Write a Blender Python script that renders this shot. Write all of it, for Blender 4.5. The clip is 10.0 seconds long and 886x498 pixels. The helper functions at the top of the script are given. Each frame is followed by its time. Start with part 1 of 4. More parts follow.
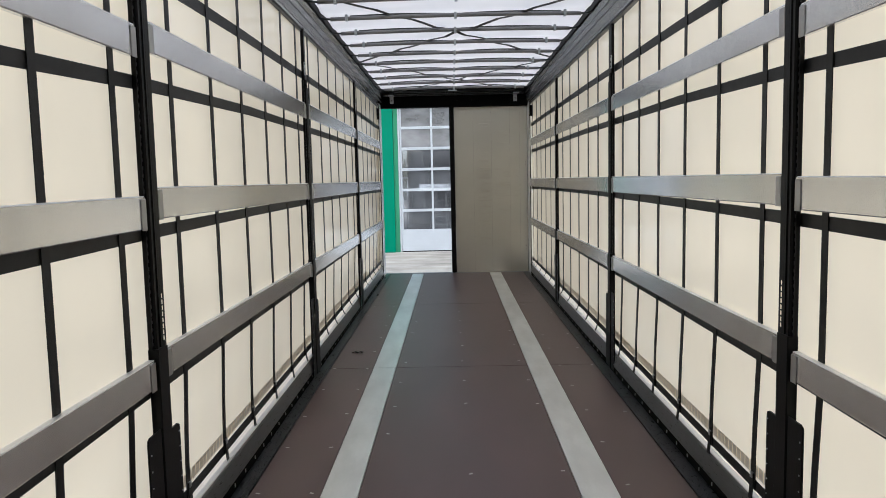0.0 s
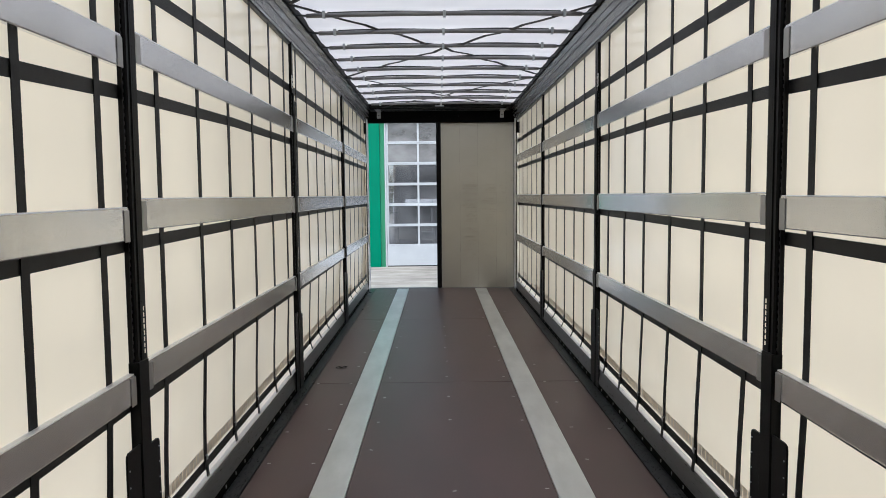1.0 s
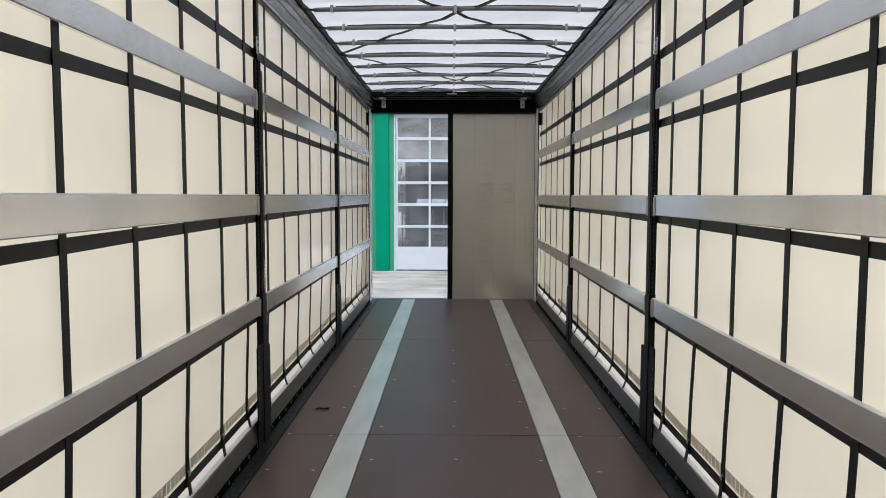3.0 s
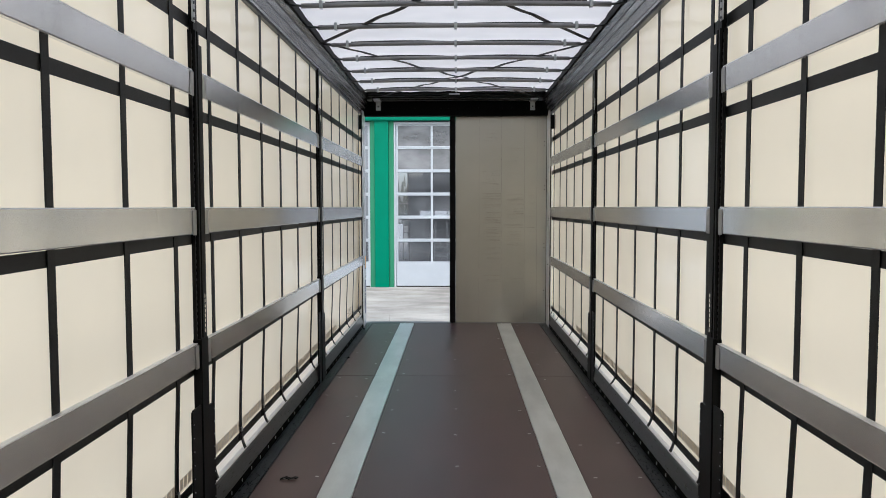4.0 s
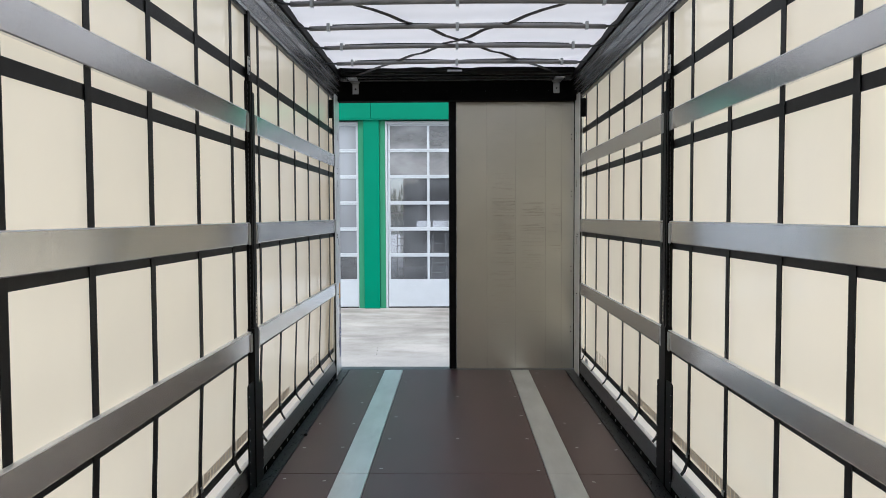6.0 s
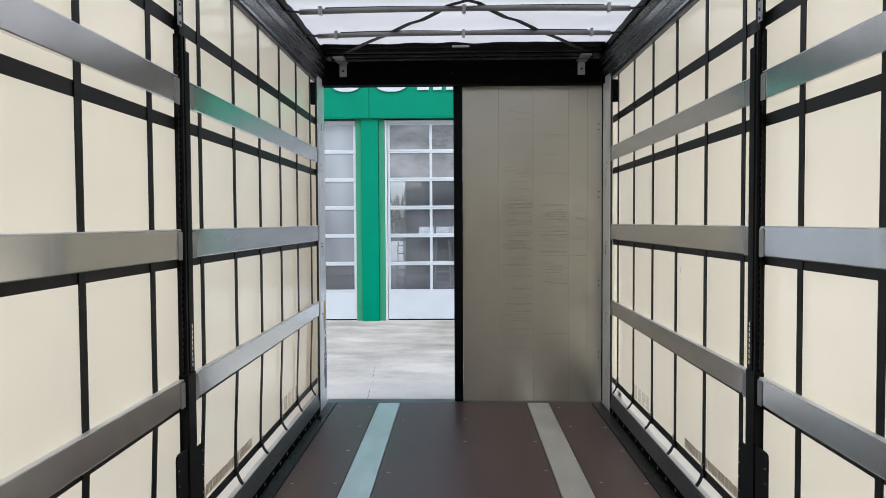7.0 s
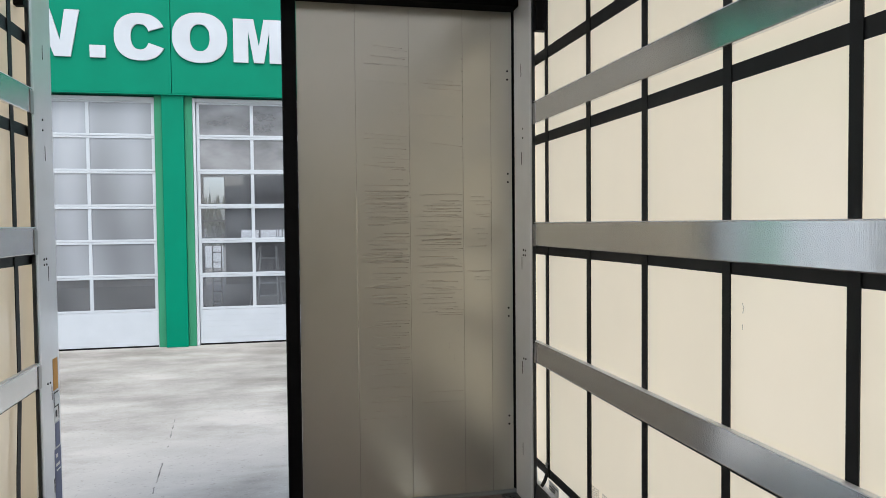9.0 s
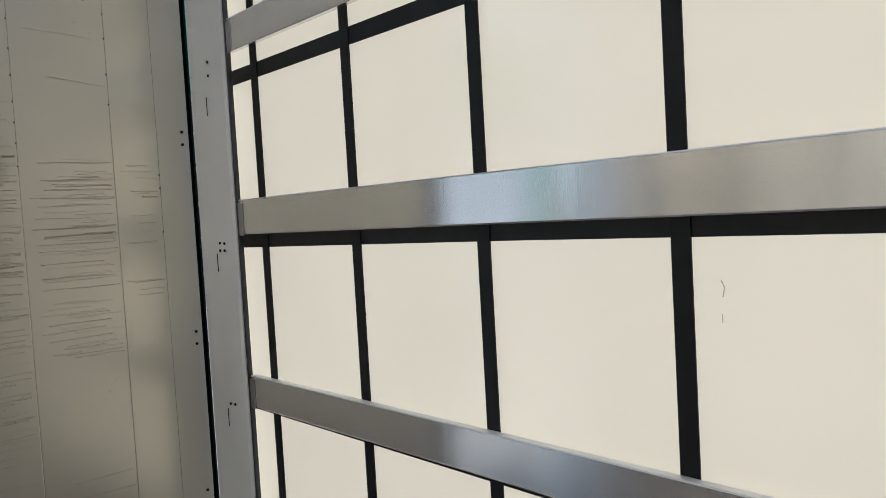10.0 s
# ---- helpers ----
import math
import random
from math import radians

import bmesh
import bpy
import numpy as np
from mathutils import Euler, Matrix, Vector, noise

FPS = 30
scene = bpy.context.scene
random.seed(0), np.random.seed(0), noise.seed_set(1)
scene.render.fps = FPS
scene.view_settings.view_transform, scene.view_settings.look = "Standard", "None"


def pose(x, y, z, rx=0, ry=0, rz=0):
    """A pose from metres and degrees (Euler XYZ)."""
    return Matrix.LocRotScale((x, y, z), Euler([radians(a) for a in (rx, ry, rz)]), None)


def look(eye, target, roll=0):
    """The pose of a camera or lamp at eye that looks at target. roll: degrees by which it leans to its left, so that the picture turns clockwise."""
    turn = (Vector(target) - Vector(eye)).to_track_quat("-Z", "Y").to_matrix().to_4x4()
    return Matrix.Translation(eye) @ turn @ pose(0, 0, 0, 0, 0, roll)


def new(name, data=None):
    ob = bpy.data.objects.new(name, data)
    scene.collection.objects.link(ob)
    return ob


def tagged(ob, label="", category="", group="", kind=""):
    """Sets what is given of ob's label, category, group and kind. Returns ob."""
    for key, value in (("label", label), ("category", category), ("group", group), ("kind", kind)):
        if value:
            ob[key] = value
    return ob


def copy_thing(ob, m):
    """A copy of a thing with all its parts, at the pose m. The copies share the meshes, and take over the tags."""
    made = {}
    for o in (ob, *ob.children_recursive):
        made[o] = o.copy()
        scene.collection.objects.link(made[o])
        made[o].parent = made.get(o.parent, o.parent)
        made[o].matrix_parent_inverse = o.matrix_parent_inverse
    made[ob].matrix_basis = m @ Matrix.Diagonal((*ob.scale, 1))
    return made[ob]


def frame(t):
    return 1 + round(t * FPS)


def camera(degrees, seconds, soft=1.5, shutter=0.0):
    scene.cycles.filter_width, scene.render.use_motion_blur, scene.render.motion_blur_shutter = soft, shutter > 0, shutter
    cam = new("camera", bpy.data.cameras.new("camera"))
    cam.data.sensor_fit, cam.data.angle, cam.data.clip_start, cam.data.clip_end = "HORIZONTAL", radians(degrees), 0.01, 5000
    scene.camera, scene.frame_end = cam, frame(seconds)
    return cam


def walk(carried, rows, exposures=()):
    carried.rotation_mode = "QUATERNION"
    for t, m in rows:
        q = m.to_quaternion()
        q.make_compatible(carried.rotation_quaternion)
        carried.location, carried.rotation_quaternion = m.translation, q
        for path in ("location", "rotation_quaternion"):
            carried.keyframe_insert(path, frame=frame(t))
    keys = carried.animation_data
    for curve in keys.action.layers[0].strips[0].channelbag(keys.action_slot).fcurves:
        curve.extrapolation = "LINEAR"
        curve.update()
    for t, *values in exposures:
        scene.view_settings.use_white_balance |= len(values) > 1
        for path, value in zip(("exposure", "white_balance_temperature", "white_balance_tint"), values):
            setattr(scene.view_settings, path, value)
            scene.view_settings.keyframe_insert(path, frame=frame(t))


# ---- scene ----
cam = camera(62.77, 10.0, soft=0.6)
PATH = [
    (0, (-0.062, 0.623, 1.604), (-0.090, 2.614, 1.415), -1.26),
    (0.5, (-0.057, 0.624, 1.602), (-0.068, 2.618, 1.449), -0.83),
    (1, (-0.066, 0.634, 1.602), (-0.053, 2.628, 1.454), -0.54),
    (1.5, (-0.100, 0.728, 1.590), (-0.078, 2.722, 1.439), -0.12),
    (2, (-0.085, 1.032, 1.565), (-0.076, 3.026, 1.410), 0.07),
    (2.5, (-0.050, 1.495, 1.587), (-0.059, 3.489, 1.431), 0.18),
    (4, (0.002, 3.150, 1.603), (-0.034, 5.147, 1.487), -0.07),
    (4.5, (0.008, 3.727, 1.607), (-0.024, 5.724, 1.497), -0.13),
    (5, (0.011, 4.285, 1.630), (-0.019, 6.282, 1.525), -0.15),
    (6.5, (-0.040, 6.014, 1.638), (-0.077, 8.012, 1.555), -0.31),
    (7, (-0.044, 6.613, 1.628), (-0.087, 8.611, 1.553), -0.33),
    (7.5, (-0.048, 7.205, 1.637), (-0.086, 9.203, 1.564), -0.37),
    (8, (-0.087, 7.805, 1.654), (-0.079, 9.804, 1.575), -0.35),
    (8.5, (-0.079, 8.385, 1.649), (0.034, 10.379, 1.560), -0.37),
    (8.8, (-0.100, 8.752, 1.595), (0.177, 10.731, 1.511), -0.58),
    (9, (-0.079, 9.017, 1.601), (0.344, 10.970, 1.530), -0.56),
    (9.2, (-0.059, 9.278, 1.581), (0.528, 11.188, 1.510), -0.74),
    (9.5, (-0.062, 9.664, 1.546), (0.803, 11.466, 1.466), -1.24),
    (9.7, (-0.047, 9.931, 1.529), (1.014, 11.625, 1.459), -1.78),
    (9.9, (-0.060, 10.202, 1.495), (1.215, 11.742, 1.417), -2.86),
    (10, (-0.052, 10.347, 1.502), (1.323, 11.797, 1.410), -3.24),
]
walk(cam, [(t, look(eye, target, roll)) for t, eye, target, roll in PATH], [(0.0, 0.74, 5930, 10), (5.0, 0.73, 5930, 10), (7.5, 0.71, 5850, 10), (8.0, 0.70, 5850, 10), (8.8, 0.71, 5930, 10), (9.0, 0.69, 6060, 10), (9.5, 0.68, 6250, 10), (9.8, 0.63, 6350, 10), (10.0, 0.63, 5800, 10)])

# ---- light and sky ----
world = bpy.data.worlds.new("overcast_sky")
scene.world = world
world.use_nodes = True
wn, wl = world.node_tree.nodes, world.node_tree.links
sky = wn.new("ShaderNodeTexSky")
sky.sky_type = "NISHITA"
sky.sun_disc = False
sky.sun_elevation = radians(52)
sky.sun_rotation = radians(180)
sky.air_density, sky.dust_density = 1.0, 3.0
grey = wn.new("ShaderNodeHueSaturation")
grey.inputs["Saturation"].default_value = 0.58
wl.new(sky.outputs[0], grey.inputs["Color"])
wl.new(grey.outputs[0], wn["Background"].inputs["Color"])
wn["Background"].inputs["Strength"].default_value = 0.2

sun_data = bpy.data.lights.new("sun", "SUN")
sun_data.energy, sun_data.angle, sun_data.color = 0.8, radians(25), (1.0, 0.96, 0.9)
sun = new("sun", sun_data)
sun.matrix_world = look((2.5, -7, 20), (0, 9, 0))


# ---- materials ----
def mat(name, color, rough=0.5, metal=0.0, vary=0.12, scale=6.0, bump=0.05, bscale=60.0, stretch=(1, 1, 1), spec=0.5,
        stain=0.0, stain_color=(0.1, 0.1, 0.1), stain_scale=1.2, rvary=0.0, nrough=0.5):
    m = bpy.data.materials.new(name)
    m.use_nodes = True
    n, l = m.node_tree.nodes, m.node_tree.links
    b = n["Principled BSDF"]
    b.inputs["Roughness"].default_value, b.inputs["Metallic"].default_value = rough, metal
    b.inputs["Specular IOR Level"].default_value = spec
    co = n.new("ShaderNodeNewGeometry")
    mp = n.new("ShaderNodeMapping")
    mp.inputs["Scale"].default_value = stretch
    l.new(co.outputs["Position"], mp.inputs["Vector"])
    big = n.new("ShaderNodeTexNoise")
    big.inputs["Scale"].default_value, big.inputs["Detail"].default_value = scale, 6
    big.inputs["Roughness"].default_value = nrough
    l.new(mp.outputs[0], big.inputs["Vector"])
    ramp = n.new("ShaderNodeMapRange")
    ramp.inputs["To Min"].default_value, ramp.inputs["To Max"].default_value = 1 - vary, 1 + vary
    ramp.inputs["From Min"].default_value, ramp.inputs["From Max"].default_value = 0.3, 0.7
    l.new(big.outputs["Fac"], ramp.inputs["Value"])
    mul = n.new("ShaderNodeVectorMath")
    mul.operation = "SCALE"
    mul.inputs[0].default_value = color
    l.new(ramp.outputs[0], mul.inputs["Scale"])
    out = mul.outputs[0]
    if stain:
        st = n.new("ShaderNodeTexNoise")
        st.inputs["Scale"].default_value, st.inputs["Detail"].default_value = stain_scale, 8
        st.inputs["Roughness"].default_value = 0.65
        l.new(mp.outputs[0], st.inputs["Vector"])
        sr = n.new("ShaderNodeMapRange")
        sr.inputs["From Min"].default_value, sr.inputs["From Max"].default_value = 0.5, 0.72
        sr.inputs["To Max"].default_value = stain
        l.new(st.outputs["Fac"], sr.inputs["Value"])
        mx = n.new("ShaderNodeMix")
        mx.data_type = "RGBA"
        l.new(sr.outputs[0], mx.inputs["Factor"])
        l.new(out, mx.inputs["A"])
        mx.inputs["B"].default_value = (*stain_color, 1)
        out = mx.outputs["Result"]
    l.new(out, b.inputs["Base Color"])
    fine = n.new("ShaderNodeTexNoise")
    fine.inputs["Scale"].default_value, fine.inputs["Detail"].default_value = bscale, 4
    l.new(mp.outputs[0], fine.inputs["Vector"])
    if rvary:
        rr = n.new("ShaderNodeMapRange")
        rr.inputs["From Min"].default_value, rr.inputs["From Max"].default_value = 0.3, 0.7
        rr.inputs["To Min"].default_value, rr.inputs["To Max"].default_value = rough - rvary, rough + rvary
        l.new(fine.outputs["Fac"], rr.inputs["Value"])
        l.new(rr.outputs[0], b.inputs["Roughness"])
    if bump:
        bp = n.new("ShaderNodeBump")
        bp.inputs["Strength"].default_value, bp.inputs["Distance"].default_value = bump, 0.01
        l.new(fine.outputs["Fac"], bp.inputs["Height"])
        l.new(bp.outputs[0], b.inputs["Normal"])
    return m


def tarp(name, color, through_color, share, vary=0.05, scale=1.5, rough=0.45, bump=0.08, spec=0.3, gloss=0.0):
    """Coated cloth that lets daylight through."""
    m = mat(name, color, rough, 0, vary, scale, bump, 9.0, spec=spec)
    n, l = m.node_tree.nodes, m.node_tree.links
    tr = n.new("ShaderNodeBsdfTranslucent")
    tn = n.new("ShaderNodeTexNoise")
    tn.inputs["Scale"].default_value, tn.inputs["Detail"].default_value = 0.9, 5
    g = n.new("ShaderNodeNewGeometry")
    l.new(g.outputs["Position"], tn.inputs["Vector"])
    r = n.new("ShaderNodeMapRange")
    r.inputs["From Min"].default_value, r.inputs["From Max"].default_value = 0.3, 0.7
    r.inputs["To Min"].default_value, r.inputs["To Max"].default_value = 0.93, 1.05
    l.new(tn.outputs["Fac"], r.inputs["Value"])
    s = n.new("ShaderNodeVectorMath")
    s.operation = "SCALE"
    s.inputs[0].default_value = through_color
    l.new(r.outputs[0], s.inputs["Scale"])
    l.new(s.outputs[0], tr.inputs["Color"])
    mx = n.new("ShaderNodeMixShader")
    mx.inputs["Fac"].default_value = share
    l.new(n["Principled BSDF"].outputs[0], mx.inputs[1])
    l.new(tr.outputs[0], mx.inputs[2])
    out = mx.outputs[0]
    if gloss:
        fr = n.new("ShaderNodeFresnel")
        fr.inputs["IOR"].default_value = 1.58
        gl = n.new("ShaderNodeBsdfGlossy")
        gl.inputs["Roughness"].default_value = gloss
        coat = n.new("ShaderNodeMixShader")
        l.new(fr.outputs[0], coat.inputs["Fac"])
        l.new(out, coat.inputs[1])
        l.new(gl.outputs[0], coat.inputs[2])
        out = coat.outputs[0]
    l.new(out, n["Material Output"].inputs["Surface"])
    return m


CURTAIN = tarp("cream_pvc", (0.80, 0.715, 0.58), (1.0, 0.852, 0.608), 0.81, rough=0.3, gloss=0.12)
HEM = tarp("pale_pvc", (0.80, 0.745, 0.63), (0.90, 0.80, 0.64), 0.65)
ROOFCLOTH = tarp("white_roof_cloth", (0.68, 0.67, 0.655), (0.70, 0.675, 0.645), 0.5, vary=0.06, scale=3)
WEB = mat("black_webbing", (0.007, 0.0075, 0.0085), 0.5, 0, 0.3, 20, 0.1, 400, spec=0.32)
WEBWORN = mat("worn_black_webbing", (0.0125, 0.013, 0.0142), 0.5, 0, 0.3, 20, 0.1, 400, spec=0.32)
GREYWEB = mat("grey_webbing", (0.04, 0.04, 0.043), 0.75, 0, 0.3, 20, 0.3, 300)
ALU = mat("brushed_aluminium", (0.81, 0.815, 0.82), 0.175, 0.86, 0.06, 3, 0.012, 14, (1, 8, 0.4), rvary=0.015)
ALU_BSDF = ALU.node_tree.nodes["Principled BSDF"]
ALU_BSDF.inputs["Anisotropic"].default_value = 0.75
upright = ALU.node_tree.nodes.new("ShaderNodeCombineXYZ")
upright.inputs["Z"].default_value = 1.0
ALU.node_tree.links.new(upright.outputs[0], ALU_BSDF.inputs["Tangent"])
ALUMATT = mat("matt_aluminium", (0.80, 0.80, 0.81), 0.4, 0.5, 0.06, 3, 0.03, 60, (1, 0.3, 1))
ALUDARK = mat("anodised_roof_rail", (0.50, 0.525, 0.55), 0.26, 0.88, 0.05, 1.2, 0.0, 60, (1, 0.15, 4))
HOOK = mat("dull_steel_hook", (0.40, 0.40, 0.40), 0.42, 0.85, 0.1, 8, 0.03, 90)
ZINC = mat("zinc_plated_steel", (0.42, 0.43, 0.44), 0.45, 0.9, 0.18, 30, 0.1, 120)
BLACKSTEEL = mat("black_painted_steel", (0.0045, 0.0045, 0.005), 0.42, 0, 0.3, 8, 0.04, 90, spec=0.12)
DARKSTEEL = mat("dark_grey_steel", (0.045, 0.05, 0.053), 0.36, 0.4, 0.25, 5, 0.08, 80, rvary=0.08)
RUBBER = mat("black_rubber", (0.0035, 0.0035, 0.004), 0.6, 0, 0.3, 12, 0.1, 90, spec=0.12)
KICK = mat("dull_aluminium", (0.135, 0.142, 0.15), 0.32, 0.6, 0.1, 3, 0.03, 60, (1, 0.2, 3), rvary=0.06)
FLANGE = mat("worn_steel_flange", (0.018, 0.020, 0.021), 0.3, 0.15, 0.25, 9, 0.05, 120, (1, 0.3, 1), spec=0.28, stain=0.4,
             stain_color=(0.022, 0.022, 0.022), stain_scale=3, rvary=0.05)
PLY = mat("brown_phenolic_plywood", (0.074, 0.037, 0.037), 0.36, 0, 0.16, 3, 0.10, 220, (1, 0.4, 1), spec=0.62,
          stain=0.25, stain_color=(0.078, 0.051, 0.051), stain_scale=2.2, rvary=0.08)
STRIP = mat("grey_floor_strip", (0.80, 0.82, 0.82), 0.34, 0.8, 0.10, 5, 0.03, 120, (1, 0.3, 1), stain=0.35,
            stain_color=(0.50, 0.535, 0.525), stain_scale=3)
JAMB = mat("pale_grey_frame_paint", (0.91, 0.93, 0.94), 0.2, 0.15, 0.05, 3, 0.02, 60, spec=0.9)
WHITE = mat("white_paint", (0.375, 0.402, 0.418), 0.42, 0, 0.05, 2, 0.04, 40)
GREEN = mat("green_cladding", (0.0, 0.155, 0.086), 0.55, 0, 0.06, 1.2, 0.03, 20, spec=0.12)
GREENLIGHT = mat("bright_green_edge", (0.032, 0.185, 0.098), 0.55, 0, 0.06, 1.2, 0.03, 20, spec=0.12)
CHARCOAL = mat("charcoal_paint", (0.016, 0.016, 0.017), 0.4, 0, 0.25, 8, 0.04, 90, spec=0.3)
ENDBAR = mat("grey_green_steel", (0.028, 0.032, 0.031), 0.32, 0.3, 0.2, 8, 0.04, 90)
HALLDARK = mat("hall_interior", (0.22, 0.22, 0.23), 0.7, 0, 0.2, 0.6, 0.05, 20)
BOWGREY = mat("grey_bow_paint", (0.21, 0.21, 0.215), 0.45, 0.3, 0.15, 6, 0.05, 90)
PITCH = mat("matt_black_paint", (0.0022, 0.0022, 0.0024), 0.8, 0, 0.2, 8, 0.0, spec=0.06)
SILL = mat("worn_grey_sill", (0.17, 0.182, 0.18), 0.42, 0.5, 0.25, 7, 0.08, 90, (0.4, 1, 1), stain=0.4, stain_color=(0.10, 0.105, 0.10), stain_scale=4)
FRONTWALL = mat("dark_bulkhead_panel", (0.18, 0.18, 0.173), 0.5, 0.1, 0.1, 2, 0.04, 40)
BULK = mat("bulkhead_panel", (0.55, 0.55, 0.53), 0.45, 0.1, 0.08, 2, 0.04, 40)
INK = tarp("faded_grey_print", (0.48, 0.455, 0.43), (0.61, 0.575, 0.535), 0.8)


def concrete_material():
    """Worn beige-grey concrete: cloudy tone, gritty speckle, smeared oily dirt tracked out of the workshop."""
    m = mat("yard_concrete", (0.43, 0.405, 0.357), 0.82, 0, 0.13, 1.1, 0.25, 70, (0.8, 1.1, 1), spec=0.22, nrough=0.62)
    n, l = m.node_tree.nodes, m.node_tree.links
    b = n["Principled BSDF"]
    base = b.inputs["Base Color"].links[0].from_socket
    g = n.new("ShaderNodeNewGeometry")
    def noise_at(scale, detail, rough, stretch):
        mp = n.new("ShaderNodeMapping")
        mp.inputs["Scale"].default_value = stretch
        l.new(g.outputs["Position"], mp.inputs["Vector"])
        t = n.new("ShaderNodeTexNoise")
        t.inputs["Scale"].default_value, t.inputs["Detail"].default_value, t.inputs["Roughness"].default_value = scale, detail, rough
        l.new(mp.outputs[0], t.inputs["Vector"])
        return t.outputs["Fac"]
    def ranged(v, a, c, lo, hi):
        r = n.new("ShaderNodeMapRange")
        for k, x in zip(("From Min", "From Max", "To Min", "To Max"), (a, c, lo, hi)):
            r.inputs[k].default_value = x
        l.new(v, r.inputs["Value"])
        return r.outputs[0]
    def math_of(op, a, c):
        q = n.new("ShaderNodeMath")
        q.operation = op
        for k, v in enumerate((a, c)):
            if isinstance(v, float):
                q.inputs[k].default_value = v
            else:
                l.new(v, q.inputs[k])
        return q.outputs[0]
    def mixed(fac, a, color):
        x = n.new("ShaderNodeMix")
        x.data_type = "RGBA"
        l.new(fac, x.inputs["Factor"])
        l.new(a, x.inputs["A"])
        x.inputs["B"].default_value = (*color, 1)
        return x.outputs["Result"]
    sp = n.new("ShaderNodeSeparateXYZ")
    l.new(g.outputs["Position"], sp.inputs[0])
    smear = noise_at(1.1, 7, 0.6, (0.75, 1.35, 1))
    cloud = noise_at(0.5, 4, 0.55, (1, 1, 1))
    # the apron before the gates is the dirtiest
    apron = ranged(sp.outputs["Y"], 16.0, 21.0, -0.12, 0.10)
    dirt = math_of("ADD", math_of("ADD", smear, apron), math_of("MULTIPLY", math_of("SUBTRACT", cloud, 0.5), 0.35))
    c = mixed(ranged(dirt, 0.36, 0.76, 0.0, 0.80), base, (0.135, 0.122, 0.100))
    c = mixed(ranged(noise_at(1.6, 8, 0.72, (0.7, 1.6, 1)), 0.60, 0.72, 0.0, 0.5), c, (0.44, 0.42, 0.385))
    c = mixed(ranged(noise_at(26.0, 3, 0.6, (1, 1, 1)), 0.60, 0.74, 0.0, 0.42), c, (0.15, 0.14, 0.125))
    c = mixed(ranged(noise_at(40.0, 2, 0.5, (1, 1, 1)), 0.62, 0.74, 0.0, 0.35), c, (0.5, 0.49, 0.47))
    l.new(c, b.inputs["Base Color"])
    return m


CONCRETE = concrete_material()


def thin_print(name, color, cover):
    """Thin ink that lets most of the cloth show."""
    m = mat(name, color, 0.6, 0, 0.2, 30, 0.0)
    n, l = m.node_tree.nodes, m.node_tree.links
    tr = n.new("ShaderNodeBsdfTransparent")
    mx = n.new("ShaderNodeMixShader")
    mx.inputs["Fac"].default_value = cover
    l.new(tr.outputs[0], mx.inputs[1])
    l.new(n["Principled BSDF"].outputs[0], mx.inputs[2])
    l.new(mx.outputs[0], n["Material Output"].inputs["Surface"])
    return m


PINK = thin_print("faded_pink_print", (0.50, 0.36, 0.32), 0.13)
SCUFF = thin_print("faint_scuff", (0.25, 0.2, 0.17), 0.3)
PAPER = mat("white_paper", (0.78, 0.78, 0.76), 0.6, 0, 0.04, 20, 0.0)
ORANGE = mat("orange_sticker", (0.65, 0.30, 0.02), 0.5, 0, 0.08, 10, 0.0)
BLUE = mat("blue_sticker", (0.12, 0.14, 0.25), 0.5, 0, 0.08, 10, 0.0)
JOINT = mat("dirty_joint", (0.20, 0.19, 0.17), 0.8, 0, 0.3, 4, 0.0)
LEAF = mat("dark_conifer", (0.02, 0.035, 0.02), 0.8, 0, 0.3, 3, 0.0)


